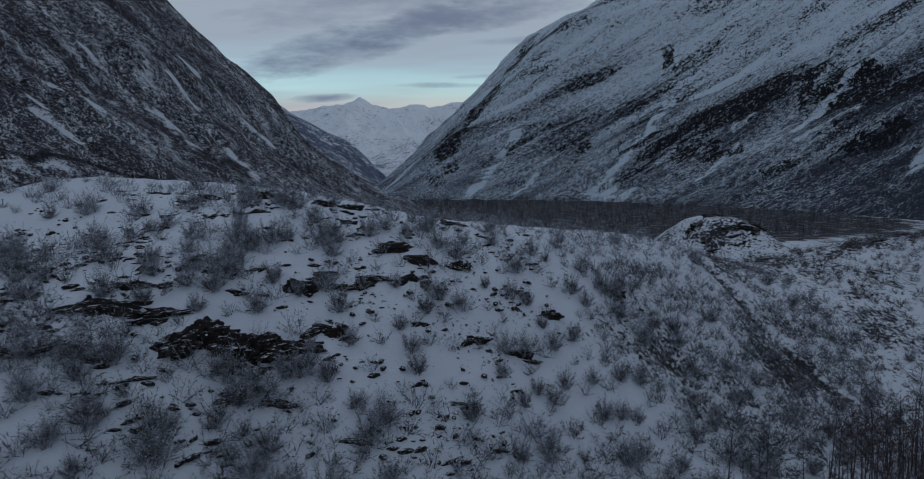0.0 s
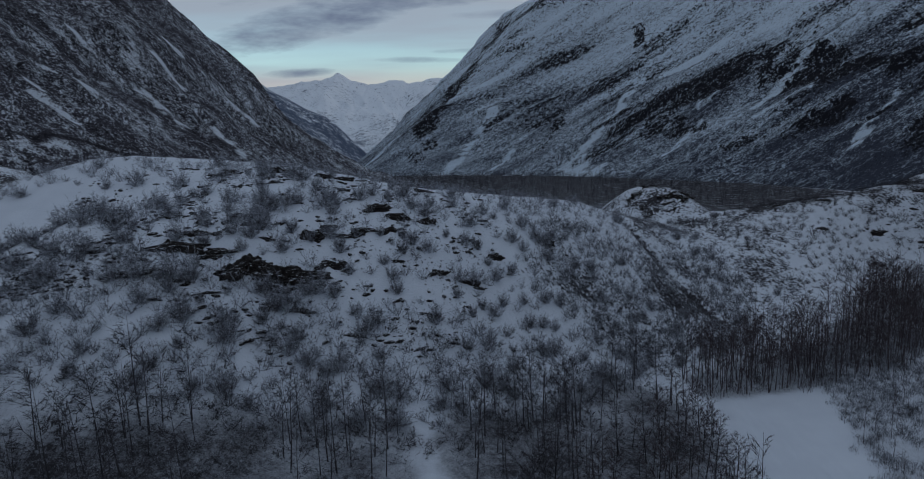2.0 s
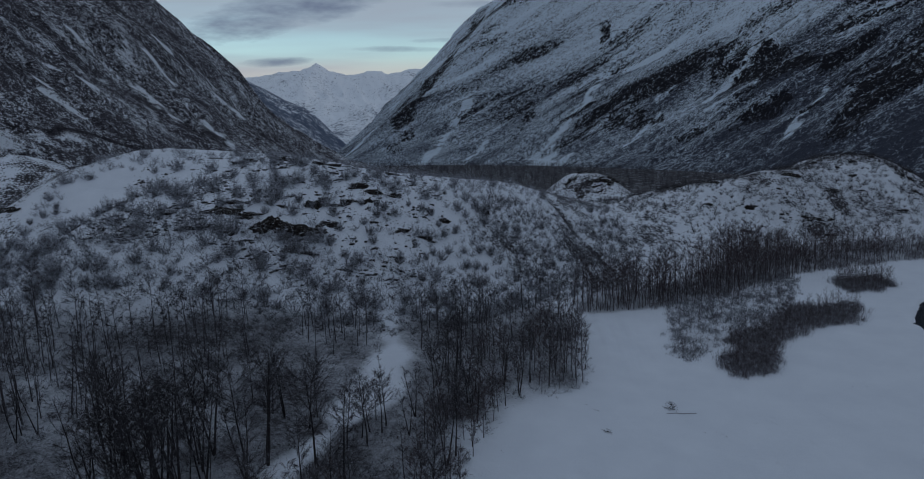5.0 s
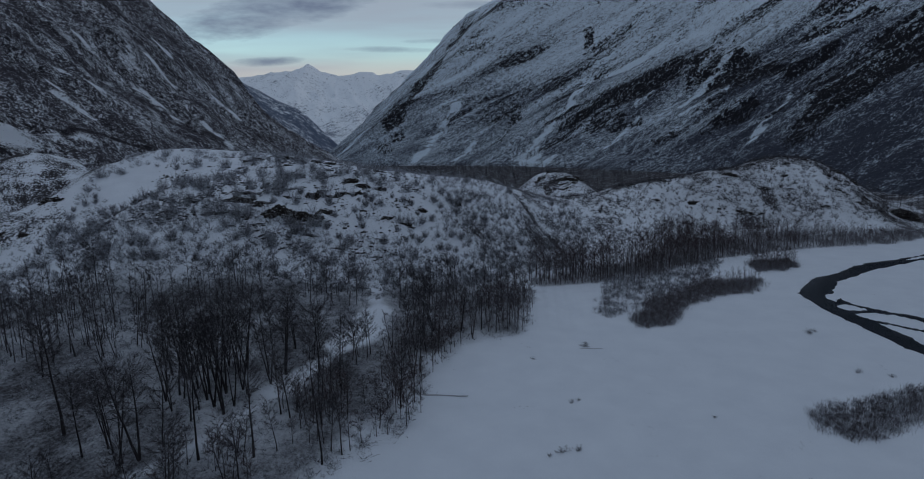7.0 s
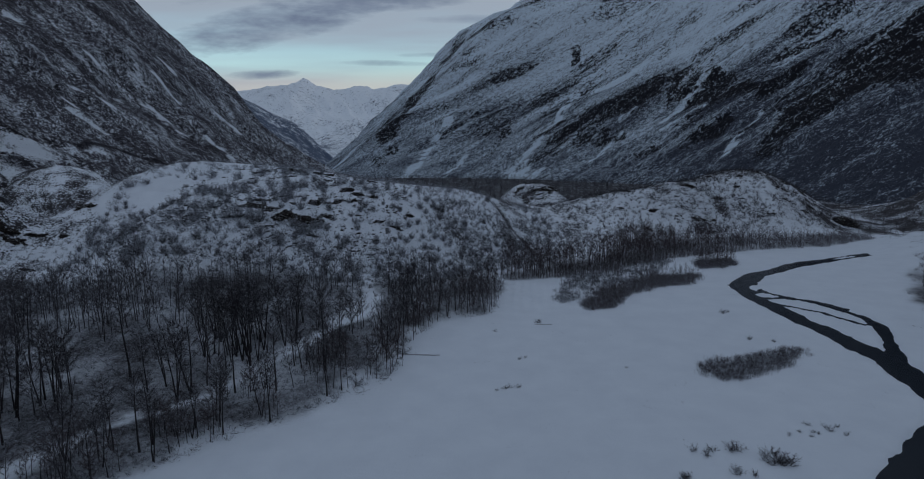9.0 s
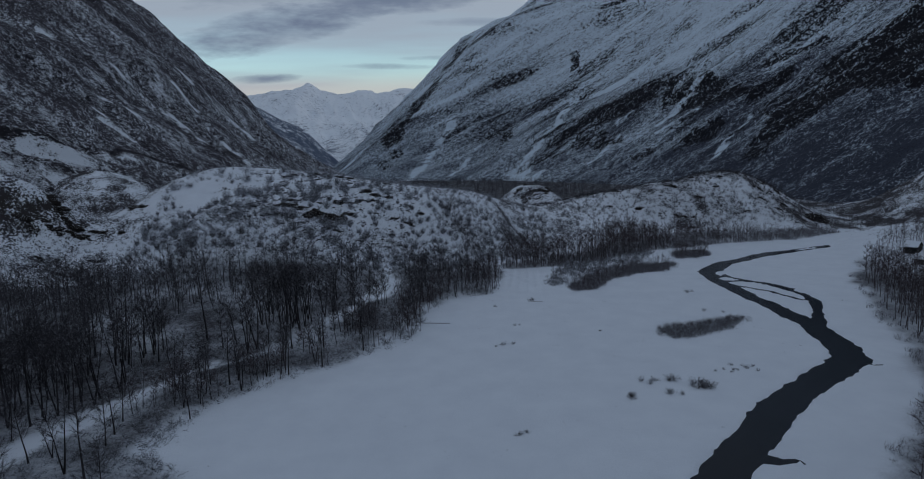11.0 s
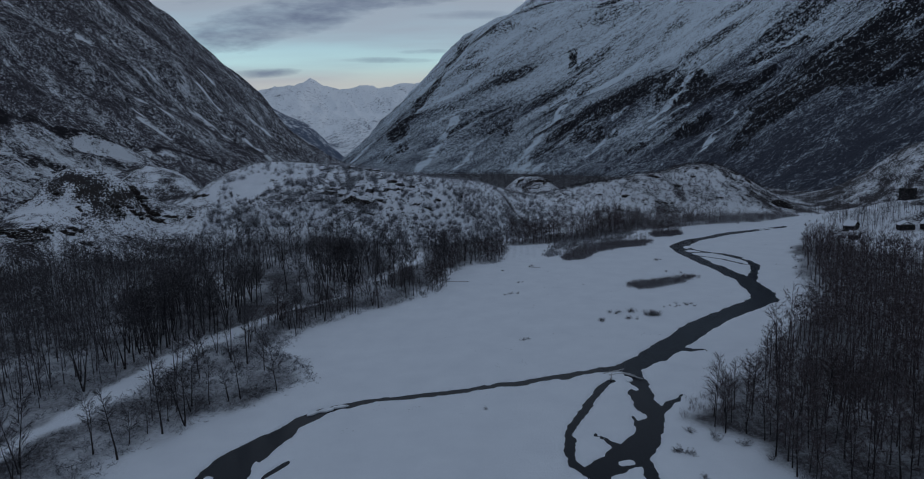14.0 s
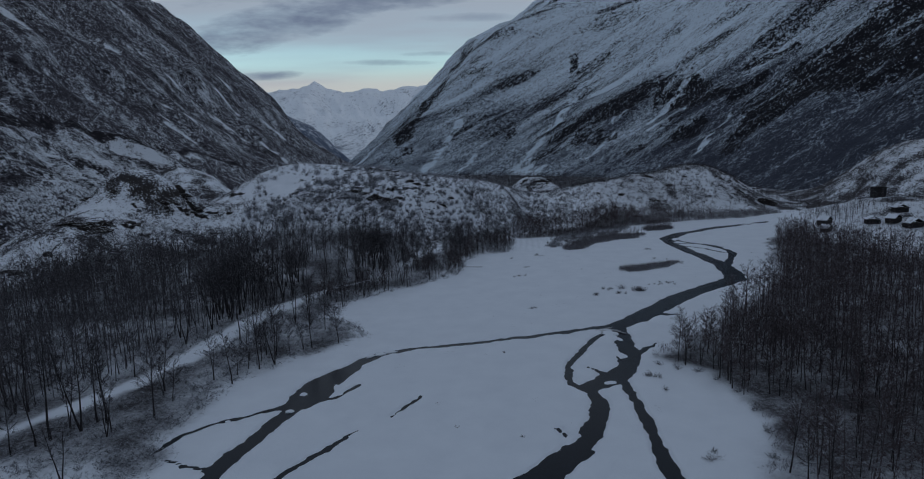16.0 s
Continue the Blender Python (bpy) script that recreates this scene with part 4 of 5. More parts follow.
# western wood: dense strip of thin trees by the clearing, taller scattered trees farther west
STAND = [(13, 15), (31, 21), (34, 32), (42, 66), (34, 74), (20, 54), (6, 40)]
LOWER = [(-30, -60), (-48, -80), (-66, -86), (-62, -66), (-46, -52), (-30, -34), (-22, -20), (-5, -15), (-2, -30), (-10, -42)]
STRIP = [(-6, -38), (2, -30), (4, -9), (12, 14), (4, 24), (-5, 0), (-12, -28)]
tall_trees = [tree_shape(200 + k, h, sp, n, tw, st, bt) for k, (h, sp, st, bt, n, tw) in enumerate(((22, 2.3, 1, 0.42, 30, 1200), (20, 2.1, 2, 0.42, 18, 600), (24, 2.1, 1, 0.48, 30, 1200), (19, 3.0, 1, 0.35, 28, 1200), (21, 2.2, 2, 0.45, 18, 600), (17, 3.4, 1, 0.28, 28, 1200)))]
slim_trees = [tree_shape(230 + k, h, 1.3, 16, 420, 1, 0.3) for k, h in enumerate((11, 12, 10, 9))]
LABELS = ["tall leafless tree with a dark trunk in snow", "leafless twin-stemmed tree with frosted twigs", "slender bare tree with a high thin crown", "gnarled bare tree with wide frosted limbs"]


def lower_wood(x, y):
    """The strip between the track and the open flat."""
    side = np.interp(-y, [-78, -43, -22, 0, 24, 47, 60, 77, 110, 143, 166, 192], [-22, -14, -13, -21, -33, -46, -62, -71, -83, -89, -96, -112])
    return ((x > side - 3) & (y < -12)) | (near_line(x, y, [(-36, -127, 0), (-52, -102, 0), (-48, -78, 0), (-24, -57, 0), (0, -32, 0)]) < 14) | (near_line(x, y, [(-76, -201, 0), (-68, -164, 0), (-48, -141, 0), (-36, -127, 0)]) < 10)


def wood_keep(x, y, w):
    edge, t, lower = near_edge(x, y), near_line(x, y, TRACK), lower_wood(x, y)
    clump = fbm(x / 16, y / 16, 151, 3)
    foot = smooth(-18, 8, y) * smooth(-140, -110, x)
    middle = smooth(-75, -55, y) * smooth(8, -18, y) * smooth(-110, -90, x)
    clump = clump + 0.1 * foot - 0.6 * middle
    dens = np.where(lower, np.where(y < -80, 0.025 + 0.12 * (clump > 0.2), 0.08 + 0.30 * (clump > 0.1)), np.where(y < -60, 0.42, np.where((y > 12) & (x > -55), 0.20, np.where((y > -10) & (x > -75), 0.36, 0.55))) + 0.75 * clump)
    return (edge < -1.5) & (t > 2.0) & (w < dens) & (x > -0.88 * (y + 335)) & (land(x, y, False)[0] < np.where(x < -50, 15, 9.5))


west_spots = spots_in(WOOD_WEST, 1700, 1, 2.1, wood_keep)
near_first = np.argsort(np.minimum(np.hypot(west_spots[:, 0] + 5, west_spots[:, 1] + 70), np.hypot(west_spots[:, 0] + 10, west_spots[:, 1] + 300) - 60))
west_spots = west_spots[near_first]
# old trees standing singly beside the track
LONE = np.array([(-99, -198), (-97.5, -195.5), (-96, -191), (-93, -192), (-92, -187.5), (-89, -189), (-84, -171), (-74, -164), (-66, -152), (-65, -146), (-55, -140), (-96, -130), (-101, -123), (-102, -108), (-68, -125), (-121, -176), (-98, -159), (-118, -160)], float)
west_spots = np.concatenate([LONE, west_spots])
rs = np.random.RandomState(5)
tree_things("tree", tall_trees, west_spots[:290], rs.uniform(0.62, 1.08, 290) * np.where(lower_wood(west_spots[:290, 0], west_spots[:290, 1]) & (west_spots[:290, 1] > -180), 0.75, 1.0) * np.where(west_spots[:290, 1] > -5, 0.70, 1.0), LABELS, "tree", "trees of the western wood", 6, MAT_TRUNK, MAT_TWIG)
tree_things("slim_tree", slim_trees, np.array([(-16.5, 26.6), *spots_in(STAND, 85, 2, 2.1, open_ground), *spots_in(STRIP, 60, 3, 1.5, open_ground), *spots_in(LOWER, 110, 60, 1.3, lambda x, y, w: open_ground(x, y, w) & (near_edge(x, y) < -2) & (fbm(x / 9, y / 9, 187, 2) > 0.12))]), rs.uniform(0.6, 1.0, 256),
            ["slender leafless tree in a dense stand on snow"], "tree", "slim trees by the clearing", 7, MAT_TRUNK, MAT_TWIG_RED)
coarse_trees = [tree_shape(260 + k, h, 2.2, 11, 132, 1, 0.42, 2.4, 0.0095) for k, h in enumerate((20, 22, 19, 18))]
coarse_all = [joined(v) for v in coarse_trees]


def stuff(name, label, category, variants, spots, sizes, seed, material, sink=0.1):
    z = heights(spots) - sink
    v, t = scattered(variants, np.column_stack([spots, z, sizes]), seed)
    return thing(name, label, category, kind="stuff", me=mesh_of(name, v, t, material, soft=False))


far_west = west_spots[290:]
stuff("bare_wood", "leafless wood of dark trunks on snow", "trees", coarse_all, far_west, rs.uniform(0.65, 1.05, len(far_west)) * np.where(far_west[:, 1] > 5, 0.82, 1.0), 8, MAT_TWIG)
# band of trees along the hills' foot
band = spots_in(BAND, 1000, 11, 1.2)
stuff("bare_wood", "dark band of leafless trees at the hill's foot", "trees", coarse_all, band, np.interp(band[:, 0], [100, 150, 200, 260], [0.72, 0.55, 0.42, 0.2]) * rs.uniform(0.7, 1.3, len(band)), 12, MAT_TWIG_RED)
s = spots_in(BAND, 700, 48, 1.1)
band_under = s
# eastern wood: very dense
east = spots_in(WOOD_EAST, 1500, 13, 2.0, lambda x, y, w: (w < np.clip(1.5 - near_line(x, y, [(a, b, 0) for a, b in WOOD_EAST[:13]]) / 55, 0.28, 1) * np.where((x > 225) & (y > -70), 0.4, 1)) & (x < 0.9 * (y + 335)) & (land(x, y, False)[0] < 14) & (np.hypot(x - 62, y + 200) > 12) & (near_line(x, y, [(a, b, 0) for a, b in WOOD_EAST[:13]]) > 4 + 4 * w))
east = east[np.argsort(np.hypot(east[:, 0] - 60, east[:, 1] + 180))]
east_trees = [tree_shape(280 + k, h, 2.1, 26, 900, 1, 0.25, 0, 0.0095) for k, h in enumerate((19, 21, 18, 16))]
tree_things("alder_tree", east_trees, east[:200], rs.uniform(0.6, 1.0, 200), ["dense leafless tree with brown twigs on snow"], "tree", "trees of the eastern wood", 14, MAT_TRUNK, MAT_TWIG_RED)
stuff("bare_wood", "dense brown leafless wood beside the river", "trees", coarse_all, east[200:], rs.uniform(0.65, 1.1, len(east) - 200) * np.interp(east[200:, 1], [-120, -40, 60], [1, 0.85, 0.68]) * np.where((east[200:, 0] > 225) & (east[200:, 1] > -70) & (east[200:, 1] < 75), 0.55, 1.0), 15, MAT_TWIG_RED)
# wood on the flat behind the hills
back = spots_in(BACK, 3000, 16, 3.0)
tiny_trees = [joined(tree_shape(300 + k, h, 1.9, 5, 30, 1, 0.15, 7.0)) for k, h in enumerate((12, 14, 11))]
stuff("far_wood", "dark wood filling the flat valley behind the hill", "trees", tiny_trees, back, rs.uniform(0.6, 0.95, len(back)), 17, MAT_SPRUCE)

# bushes on the hills
bush_forms = [bush_shape(400 + k, w, h, 60, 22, 1.6) for k, (w, h) in enumerate(((4.8, 4.0), (4.0, 3.4), (5.6, 4.4), (3.4, 3.2), (4.6, 4.0)))]
mid_forms = [bush_shape(480 + k, w, h, 20, 9, 2.3) for k, (w, h) in enumerate(((4.2, 3.4), (3.4, 3.0), (4.8, 3.7), (3.8, 2.9)))]
low_forms = [bush_shape(420 + k, w, h, 15, 8, 2.1) for k, (w, h) in enumerate(((4.2, 1.8), (3.2, 1.5), (5.4, 2.2)))]
brush_forms = [brush_shape(500 + k, w, h, 22, 0.03) for k, (w, h) in enumerate(((1.8, 2.0), (2.2, 2.4), (1.6, 1.7)))]
carpet_forms = [bush_shape(440 + k, w, 0.9, 9, 5, 1.5) for k, w in enumerate((2.6, 3.2, 3.8))]
HILL_FRONT = [(-150, 40), (-90, 44), (-30, 52), (10, 64), (40, 90), (70, 108), (100, 140), (70, 170), (20, 150), (-40, 130), (-140, 140)]


def bush_keep(x, y, w):
    d = 0.55 + 0.55 * fbm(x / 11, y / 11, 161, 3) - 0.2 * smooth(-70, -110, x) + 0.25 * smooth(-20, 30, x) + 0.1 * smooth(90, 70, y)
    bowl = np.exp(-(((x + 100) / 26) ** 2 + ((y - 104) / 13) ** 2))
    return (w < d - bowl) & (near_line(x, y, TRACK) > 1) & (near_line(x, y, GULLY) > 3)


front = spots_in(HILL_FRONT, 1000, 18, 2.6, bush_keep)
front = front[np.argsort(rs.rand(len(front)) + 0.35 * (front[:, 1] > 118))]
fz = heights(front)
first = {}
for (x, y), z in zip(front[:290], fz):
    k, s = rs.randint(len(bush_forms)), rs.uniform(0.75, 1.35) * (1.25 if y < 74 else 1.05)
    m = pose(x, y, z, 0, 0, rs.uniform(0, 360)) @ Matrix.Scale(s, 4)
    if k in first:
        copy_thing(first[k][0], m @ first[k][1])
    else:
        b = thing("bush", "leafless frosted bush on the snowy hillside", "bush", "bushes on the hill", me=mesh_of("bush", *bush_forms[k], MAT_BUSH, soft=False), m=m)
        first[k] = (b, Matrix.Scale(1 / s, 4))
stuff("hill_scrub", "leafless frosted scrub over the snowy hill", "bushes", mid_forms, front[290:], rs.uniform(0.7, 1.3, len(front) - 290), 19, MAT_BUSH)
LOW_FRONT = [(-115, 44), (-40, 46), (10, 64), (34, 88), (0, 84), (-50, 72), (-115, 68)]
s = spots_in(LOW_FRONT, 260, 54, 2.8)
stuff("hill_scrub", "large frosted bushes at the foot of the snowy hill", "bushes", mid_forms, s, rs.uniform(0.9, 1.5, len(s)), 55, MAT_BUSH)
OTHER_HILLS = [(100, 140), (150, 160), (200, 165), (290, 185), (300, 250), (220, 250), (130, 240), (70, 190)]
others = spots_in(OTHER_HILLS, 1400, 20, 1.8, lambda x, y, w: w < 0.6 + 0.8 * fbm(x / 20, y / 20, 163, 3))
SCRUB = [(8, 98), (40, 96), (66, 108), (84, 140), (74, 156), (50, 140), (20, 132), (6, 116)]
s = spots_in(SCRUB, 420, 35, 1.5, lambda x, y, w: (near_line(x, y, GULLY) > 2.5) & (w < 0.7 + 0.9 * fbm(x / 10, y / 10, 173, 3)))
stuff("hill_scrub", "dense dark birch scrub on the hillside", "bushes", mid_forms, s, rs.uniform(0.7, 1.1, len(s)), 36, MAT_UNDER)
gully = np.array([(x + dx, y + 0.5 * dx) for (x0, y0, _), (x1, y1, _) in zip(GULLY, GULLY[1:]) for f in np.linspace(0, 1, 9) for x, y in [(x0 + (x1 - x0) * f, y0 + (y1 - y0) * f)] for dx in (-0.8, 0.2, 1.0)])
gully = gully + rs.normal(0, 0.3, gully.shape)
stuff("gully_scrub", "dark brush lining a straight gully", "bushes", low_forms, gully, rs.uniform(0.25, 0.5, len(gully)), 37, MAT_TWIG)
stuff("hill_scrub", "low dark scrub on the rounded eastern hill", "bushes", mid_forms, others, rs.uniform(0.5, 1.1, len(others)), 21, MAT_TWIG)
WEST_HILLS = [(-300, -40), (-235, -40), (-180, 32), (-150, 50), (-150, 140), (-240, 170), (-330, 160)]
EAST_SLOPE = [(320, 120), (420, 60), (470, 190), (400, 270), (330, 210)]
s = spots_in(EAST_SLOPE, 260, 42, 3.5)
stuff("hill_scrub", "dark scrub dotting the snowy slope above the cabins", "bushes", low_forms, s, rs.uniform(0.6, 1.5, len(s)), 43, MAT_TWIG)
wests = spots_in(WEST_HILLS, 620, 22, 2.8, lambda x, y, w: w < 0.5 + 0.9 * fbm(x / 24, y / 24, 167, 3))
stuff("hill_scrub", "snowy scrub over the western hummocks", "bushes", low_forms, wests, rs.uniform(0.7, 1.4, len(wests)), 23, MAT_BUSH)

# undergrowth of the woods
under = spots_in(WOOD_WEST, 5200, 24, 1.05, lambda x, y, w: (near_line(x, y, TRACK) > 0.4 + 3.2 * fbm(x / 7, y / 7, 177, 3)) & (near_edge(x, y) < 0.8 + 2 * fbm(x / 6, y / 6, 179, 2)) & (w < 0.85 + 0.8 * fbm(x / 13, y / 13, 171, 3)) & (x > -0.88 * (y + 335)))
stuff("undergrowth", "frosted undergrowth on the wood's floor", "undergrowth", carpet_forms, under, rs.uniform(0.9, 1.9, len(under)), 25, MAT_UNDER)
shrub_forms = [bush_shape(460 + k, w, h, 18, 7, 1.4) for k, (w, h) in enumerate(((2.4, 1.5), (3.2, 1.9), (2.8, 1.3)))]
shrubs = spots_in(WOOD_WEST, 1700, 44, 1.4, lambda x, y, w: (lower_wood(x, y) | ((w < 0.3) & (y < 40) & (x > -0.8 * (y + 335)))) & (near_edge(x, y) < -1) & (near_line(x, y, TRACK) > 0.8 + 3 * fbm(x / 7, y / 7, 177, 3)) & (w < 0.8 + 0.8 * fbm(x / 9, y / 9, 175, 3)))
stuff("shrubs", "grey frosted shrubs between the track and the flat", "shrubs", shrub_forms, shrubs, rs.uniform(0.6, 1.3, len(shrubs)), 45, MAT_UNDER)
fringe = spots_in(WOOD_WEST, 700, 31, 1.2, lambda x, y, w: (near_edge(x, y) > -9) & (near_edge(x, y) < -0.3) & (near_line(x, y, TRACK) > 0.5) & (x + y < 20))
stuff("shrub_fringe", "white-frosted low shrubs along the wood's edge", "shrubs", carpet_forms, fringe, rs.uniform(0.7, 1.5, len(fringe)), 32, MAT_FRINGE)
dark = spots_in(WOOD_EAST, 1500, 33, 1.4, lambda x, y, w: (x < 0.9 * (y + 335)) & (land(x, y, False)[0] < 14) & (w < np.where(x > 225, 0.4, 1)))
stuff("undergrowth", "brown undergrowth between the trees by the river", "undergrowth", brush_forms, dark, rs.uniform(0.6, 1.4, len(dark)), 34, MAT_BRUSH)
LEFT_FOOT = [(-175, 12), (-100, 20), (-60, 20), (-36, 42), (-55, 58), (-88, 86), (-150, 98), (-190, 60)]
s = spots_in(LEFT_FOOT, 700, 56, 1.9, lambda x, y, w: w < 0.75 + 0.9 * fbm(x / 14, y / 14, 181, 3))
stuff("hill_scrub", "frosted scrub between the wood and the hill", "bushes", low_forms, s, rs.uniform(0.7, 1.3, len(s)), 57, MAT_UNDER)
HILL_FOOT = [(-60, 36), (5, 52), (30, 84), (45, 92), (90, 118), (60, 112), (20, 96), (-60, 60)]
s = spots_in(HILL_FOOT, 300, 38, 1.8)
stuff("hill_scrub", "dark bushes along the hill's foot", "bushes", low_forms, s, rs.uniform(0.6, 1.2, len(s)), 39, MAT_TWIG)
for poly, count, low, high, label in ((THICKET, 1500, 0.6, 1.0, "pale grey thicket of bare willow by the clearing"), (COPSE, 900, 0.9, 1.5, "dark copse of bare willow on the snow flat"), (GROVE, 240, 1.0, 1.6, "brown grove of bare willow by the river bend")):
    s = spots_in(poly, count, 26, 0.5, lambda x, y, w: w < 0.8 + 1.2 * fbm(x / 9, y / 9, 185, 3))
    s = s + rs.normal(0, 0.9, s.shape)
    stuff("willow_thicket", label, "thicket", brush_forms, s, rs.uniform(low, high, len(s)), 27, MAT_FRINGE if poly is THICKET else MAT_BRUSH)
for poly, count in ((COPSE, 200), (THICKET, 90), (GROVE, 120)):
    s = spots_in(poly, count, 46, 1.2)
    stuff("willow_saplings", "thin bare willow saplings rising from the thicket", "saplings", coarse_all, s, rs.uniform(0.2, 0.36, len(s)) * (1.25 if poly is GROVE else 1), 47, MAT_TWIG_RED)
s = spots_in(REEDS, 480, 28, 0.5)
stuff("undergrowth", "brown undergrowth below the band of trees", "undergrowth", brush_forms, band_under, rs.uniform(1.0, 2.2, len(band_under)), 49, MAT_BRUSH)
s = s + rs.normal(0, 0.8, s.shape)
stuff("willow_strip", "narrow strip of bare brush on the snow flat", "thicket", brush_forms, s, rs.uniform(0.6, 1.0, len(s)), 29, MAT_BRUSH)
rs = np.random.RandomState(30)
tuft_meshes = [mesh_of("bush", *bush_shape(520 + k, w, h, 26, 10, 2.0), MAT_TWIG, soft=False) for k, (w, h) in enumerate(((5.0, 2.2), (4.2, 2.0), (5.6, 2.6)))]


def tuft(x, y, size):
    """A low thin bush standing alone on the flat."""
    thing("bush", "low thin leafless bush poking through the snow flat", "bush", "bushes on the flat", me=tuft_meshes[rs.randint(3)],
          m=pose(x, y, height(x, y), 0, 0, rs.uniform(0, 360)) @ Matrix.Diagonal((size * rs.uniform(1.0, 1.4), size * rs.uniform(0.7, 1.1), size, 1)))


for cx, cy, rx, ry, count, size in ((72, -79, 4.5, 3, 7, 0.85), (63, -77, 3, 2, 4, 0.6), (54, -86, 3, 2, 4, 0.5), (92, -69, 6, 2.5, 5, 0.4), (66, -84, 2, 1.5, 3, 0.5), (85, -72, 4, 2, 5, 0.3)):
    for q in range(count):
        x, y = cx + rs.normal() * rx * 0.6, cy + rs.normal() * ry * 0.6
        tuft(x, y, size)
for x, y, sz in ((45.4, 10.9, 0.6), (46.5, 12.5, 0.4), (29.8, 1.5, 0.35), (34.2, -23, 0.4), (36, -22, 0.3), (113, 16, 0.7), (115.5, 17, 0.5), (107, -12.5, 0.5), (112.7, -15.9, 0.4), (28, -43, 0.5), (31, -42.5, 0.45),
                 (25.5, -44, 0.35), (62, -32, 0.3), (24, -102, 0.5), (26, -101, 0.35), (45, -174, 0.75), (46.5, -175, 0.6), (43.6, -173.3, 0.4), (45, -183, 0.5), (41, -216, 0.7), (42.5, -213, 0.5), (8, -150, 0.3),
                 (62, -186, 0.7), (60.5, -178, 0.6), (58, -172, 0.7), (54, -169, 0.7), (50, -166, 0.6), (61, -196, 0.7), (58, -206, 0.7), (53, -217, 0.7), (-8, -197, 0.25), (6, -203, 0.25)):
    tuft(x, y, sz)


# faint tufts of grass and twigs poking through the snow of the flat
FLAT = [(5, -120), (20, -60), (40, 0), (60, 15), (110, 30), (125, -20), (118, -60), (80, -92), (50, -118), (40, -200), (-10, -200), (-25, -150)]
mid = spots_in(FLAT, 34, 50, 8.0, lambda x, y, w: stream_gap(x, y) > 3)
tufts = np.concatenate([mid + rs.normal(0, 1.3, mid.shape) for q in range(7)])
tufts = tufts[stream_gap(tufts[:, 0], tufts[:, 1]) > 1]
stuff("grass_tufts", "sparse dry tufts poking through the snow flat", "grass", carpet_forms, tufts, rs.uniform(0.12, 0.35, len(tufts)), 51, MAT_UNDER)
YARD = [(258, 64), (290, 70), (345, 64), (356, 104), (318, 108), (272, 94)]
s = spots_in(YARD, 130, 61, 2.6)
stuff("bare_wood", "bare dark trees between the snowy cabins", "trees", coarse_all, s, rs.uniform(0.3, 0.6, len(s)), 62, MAT_TWIG)
GAP = [(262, 165), (300, 160), (345, 200), (372, 260), (350, 310), (300, 280)]
s = spots_in(GAP, 260, 52, 3.0)
stuff("bare_wood", "dark bare trees between the hill and the mountain", "trees", coarse_all, s, rs.uniform(0.25, 0.55, len(s)), 53, MAT_TWIG)


# ---- rocks ----
def rock_shape(seed, level, rough=0.45, knobs=1.6):
    """A broken boulder about one metre in radius."""
    bm = bmesh.new()
    bmesh.ops.create_icosphere(bm, subdivisions=level, radius=1.0)
    v = np.array([p.co[:] for p in bm.verts])
    t = np.array([[q.index for q in f.verts] for f in bm.faces])
    bm.free()
    off = seed * 13.7
    d = np.array([noise.fractal(Vector(p * knobs) + Vector((off, 0, 0)), 0.7, 2.1, 5) for p in v])
    return v * (1 + rough * d)[:, None], t


boulders = [mesh_of("boulder", *rock_shape(k, 4, 0.5, 2.0), MAT_ROCK, soft=False) for k in range(7)]
small_boulders = [mesh_of("boulder", *rock_shape(k, 3, 0.6, 1.9), MAT_ROCK, soft=False) for k in range(7)]
tiny_boulders = [mesh_of("boulder", *rock_shape(k, 2, 0.5), MAT_ROCK, soft=False) for k in range(7)]
# outcrops: x, y, half width, half height
OUTCROPS = [
    (-50.6, 75.3, 7.9, 3.4), (-42.4, 78.7, 3.8, 1.9), (-68.0, 73.5, 3.8, 2.1), (-65.7, 78.2, 2.6, 1.2), (-60.5, 75.0, 4.1, 1.1),
    (-43.9, 88.7, 3.1, 2.1), (-40.9, 92.6, 2.6, 1.2), (-30.3, 101.9, 3.6, 2.0), (-25.3, 100.3, 3.1, 1.5), (-18.0, 102.0, 1.8, 1.3),
    (-33.9, 92.7, 3.3, 1.2), (-27.1, 95.1, 2.3, 1.0), (-38.1, 83.0, 3.3, 1.6), (-15.2, 89.6, 2.0, 1.2), (-7.1, 91.8, 2.5, 1.1),
    (-6.3, 102.9, 1.3, 0.8), (-1.0, 102.2, 1.8, 1.2), (-75.3, 119.2, 4.0, 1.5), (-59.2, 118.4, 3.2, 1.4), (-47.0, 116.0, 2.6, 1.2),
    (-41.9, 116.5, 2.3, 1.0), (-57.0, 87.4, 2.7, 0.8),
]
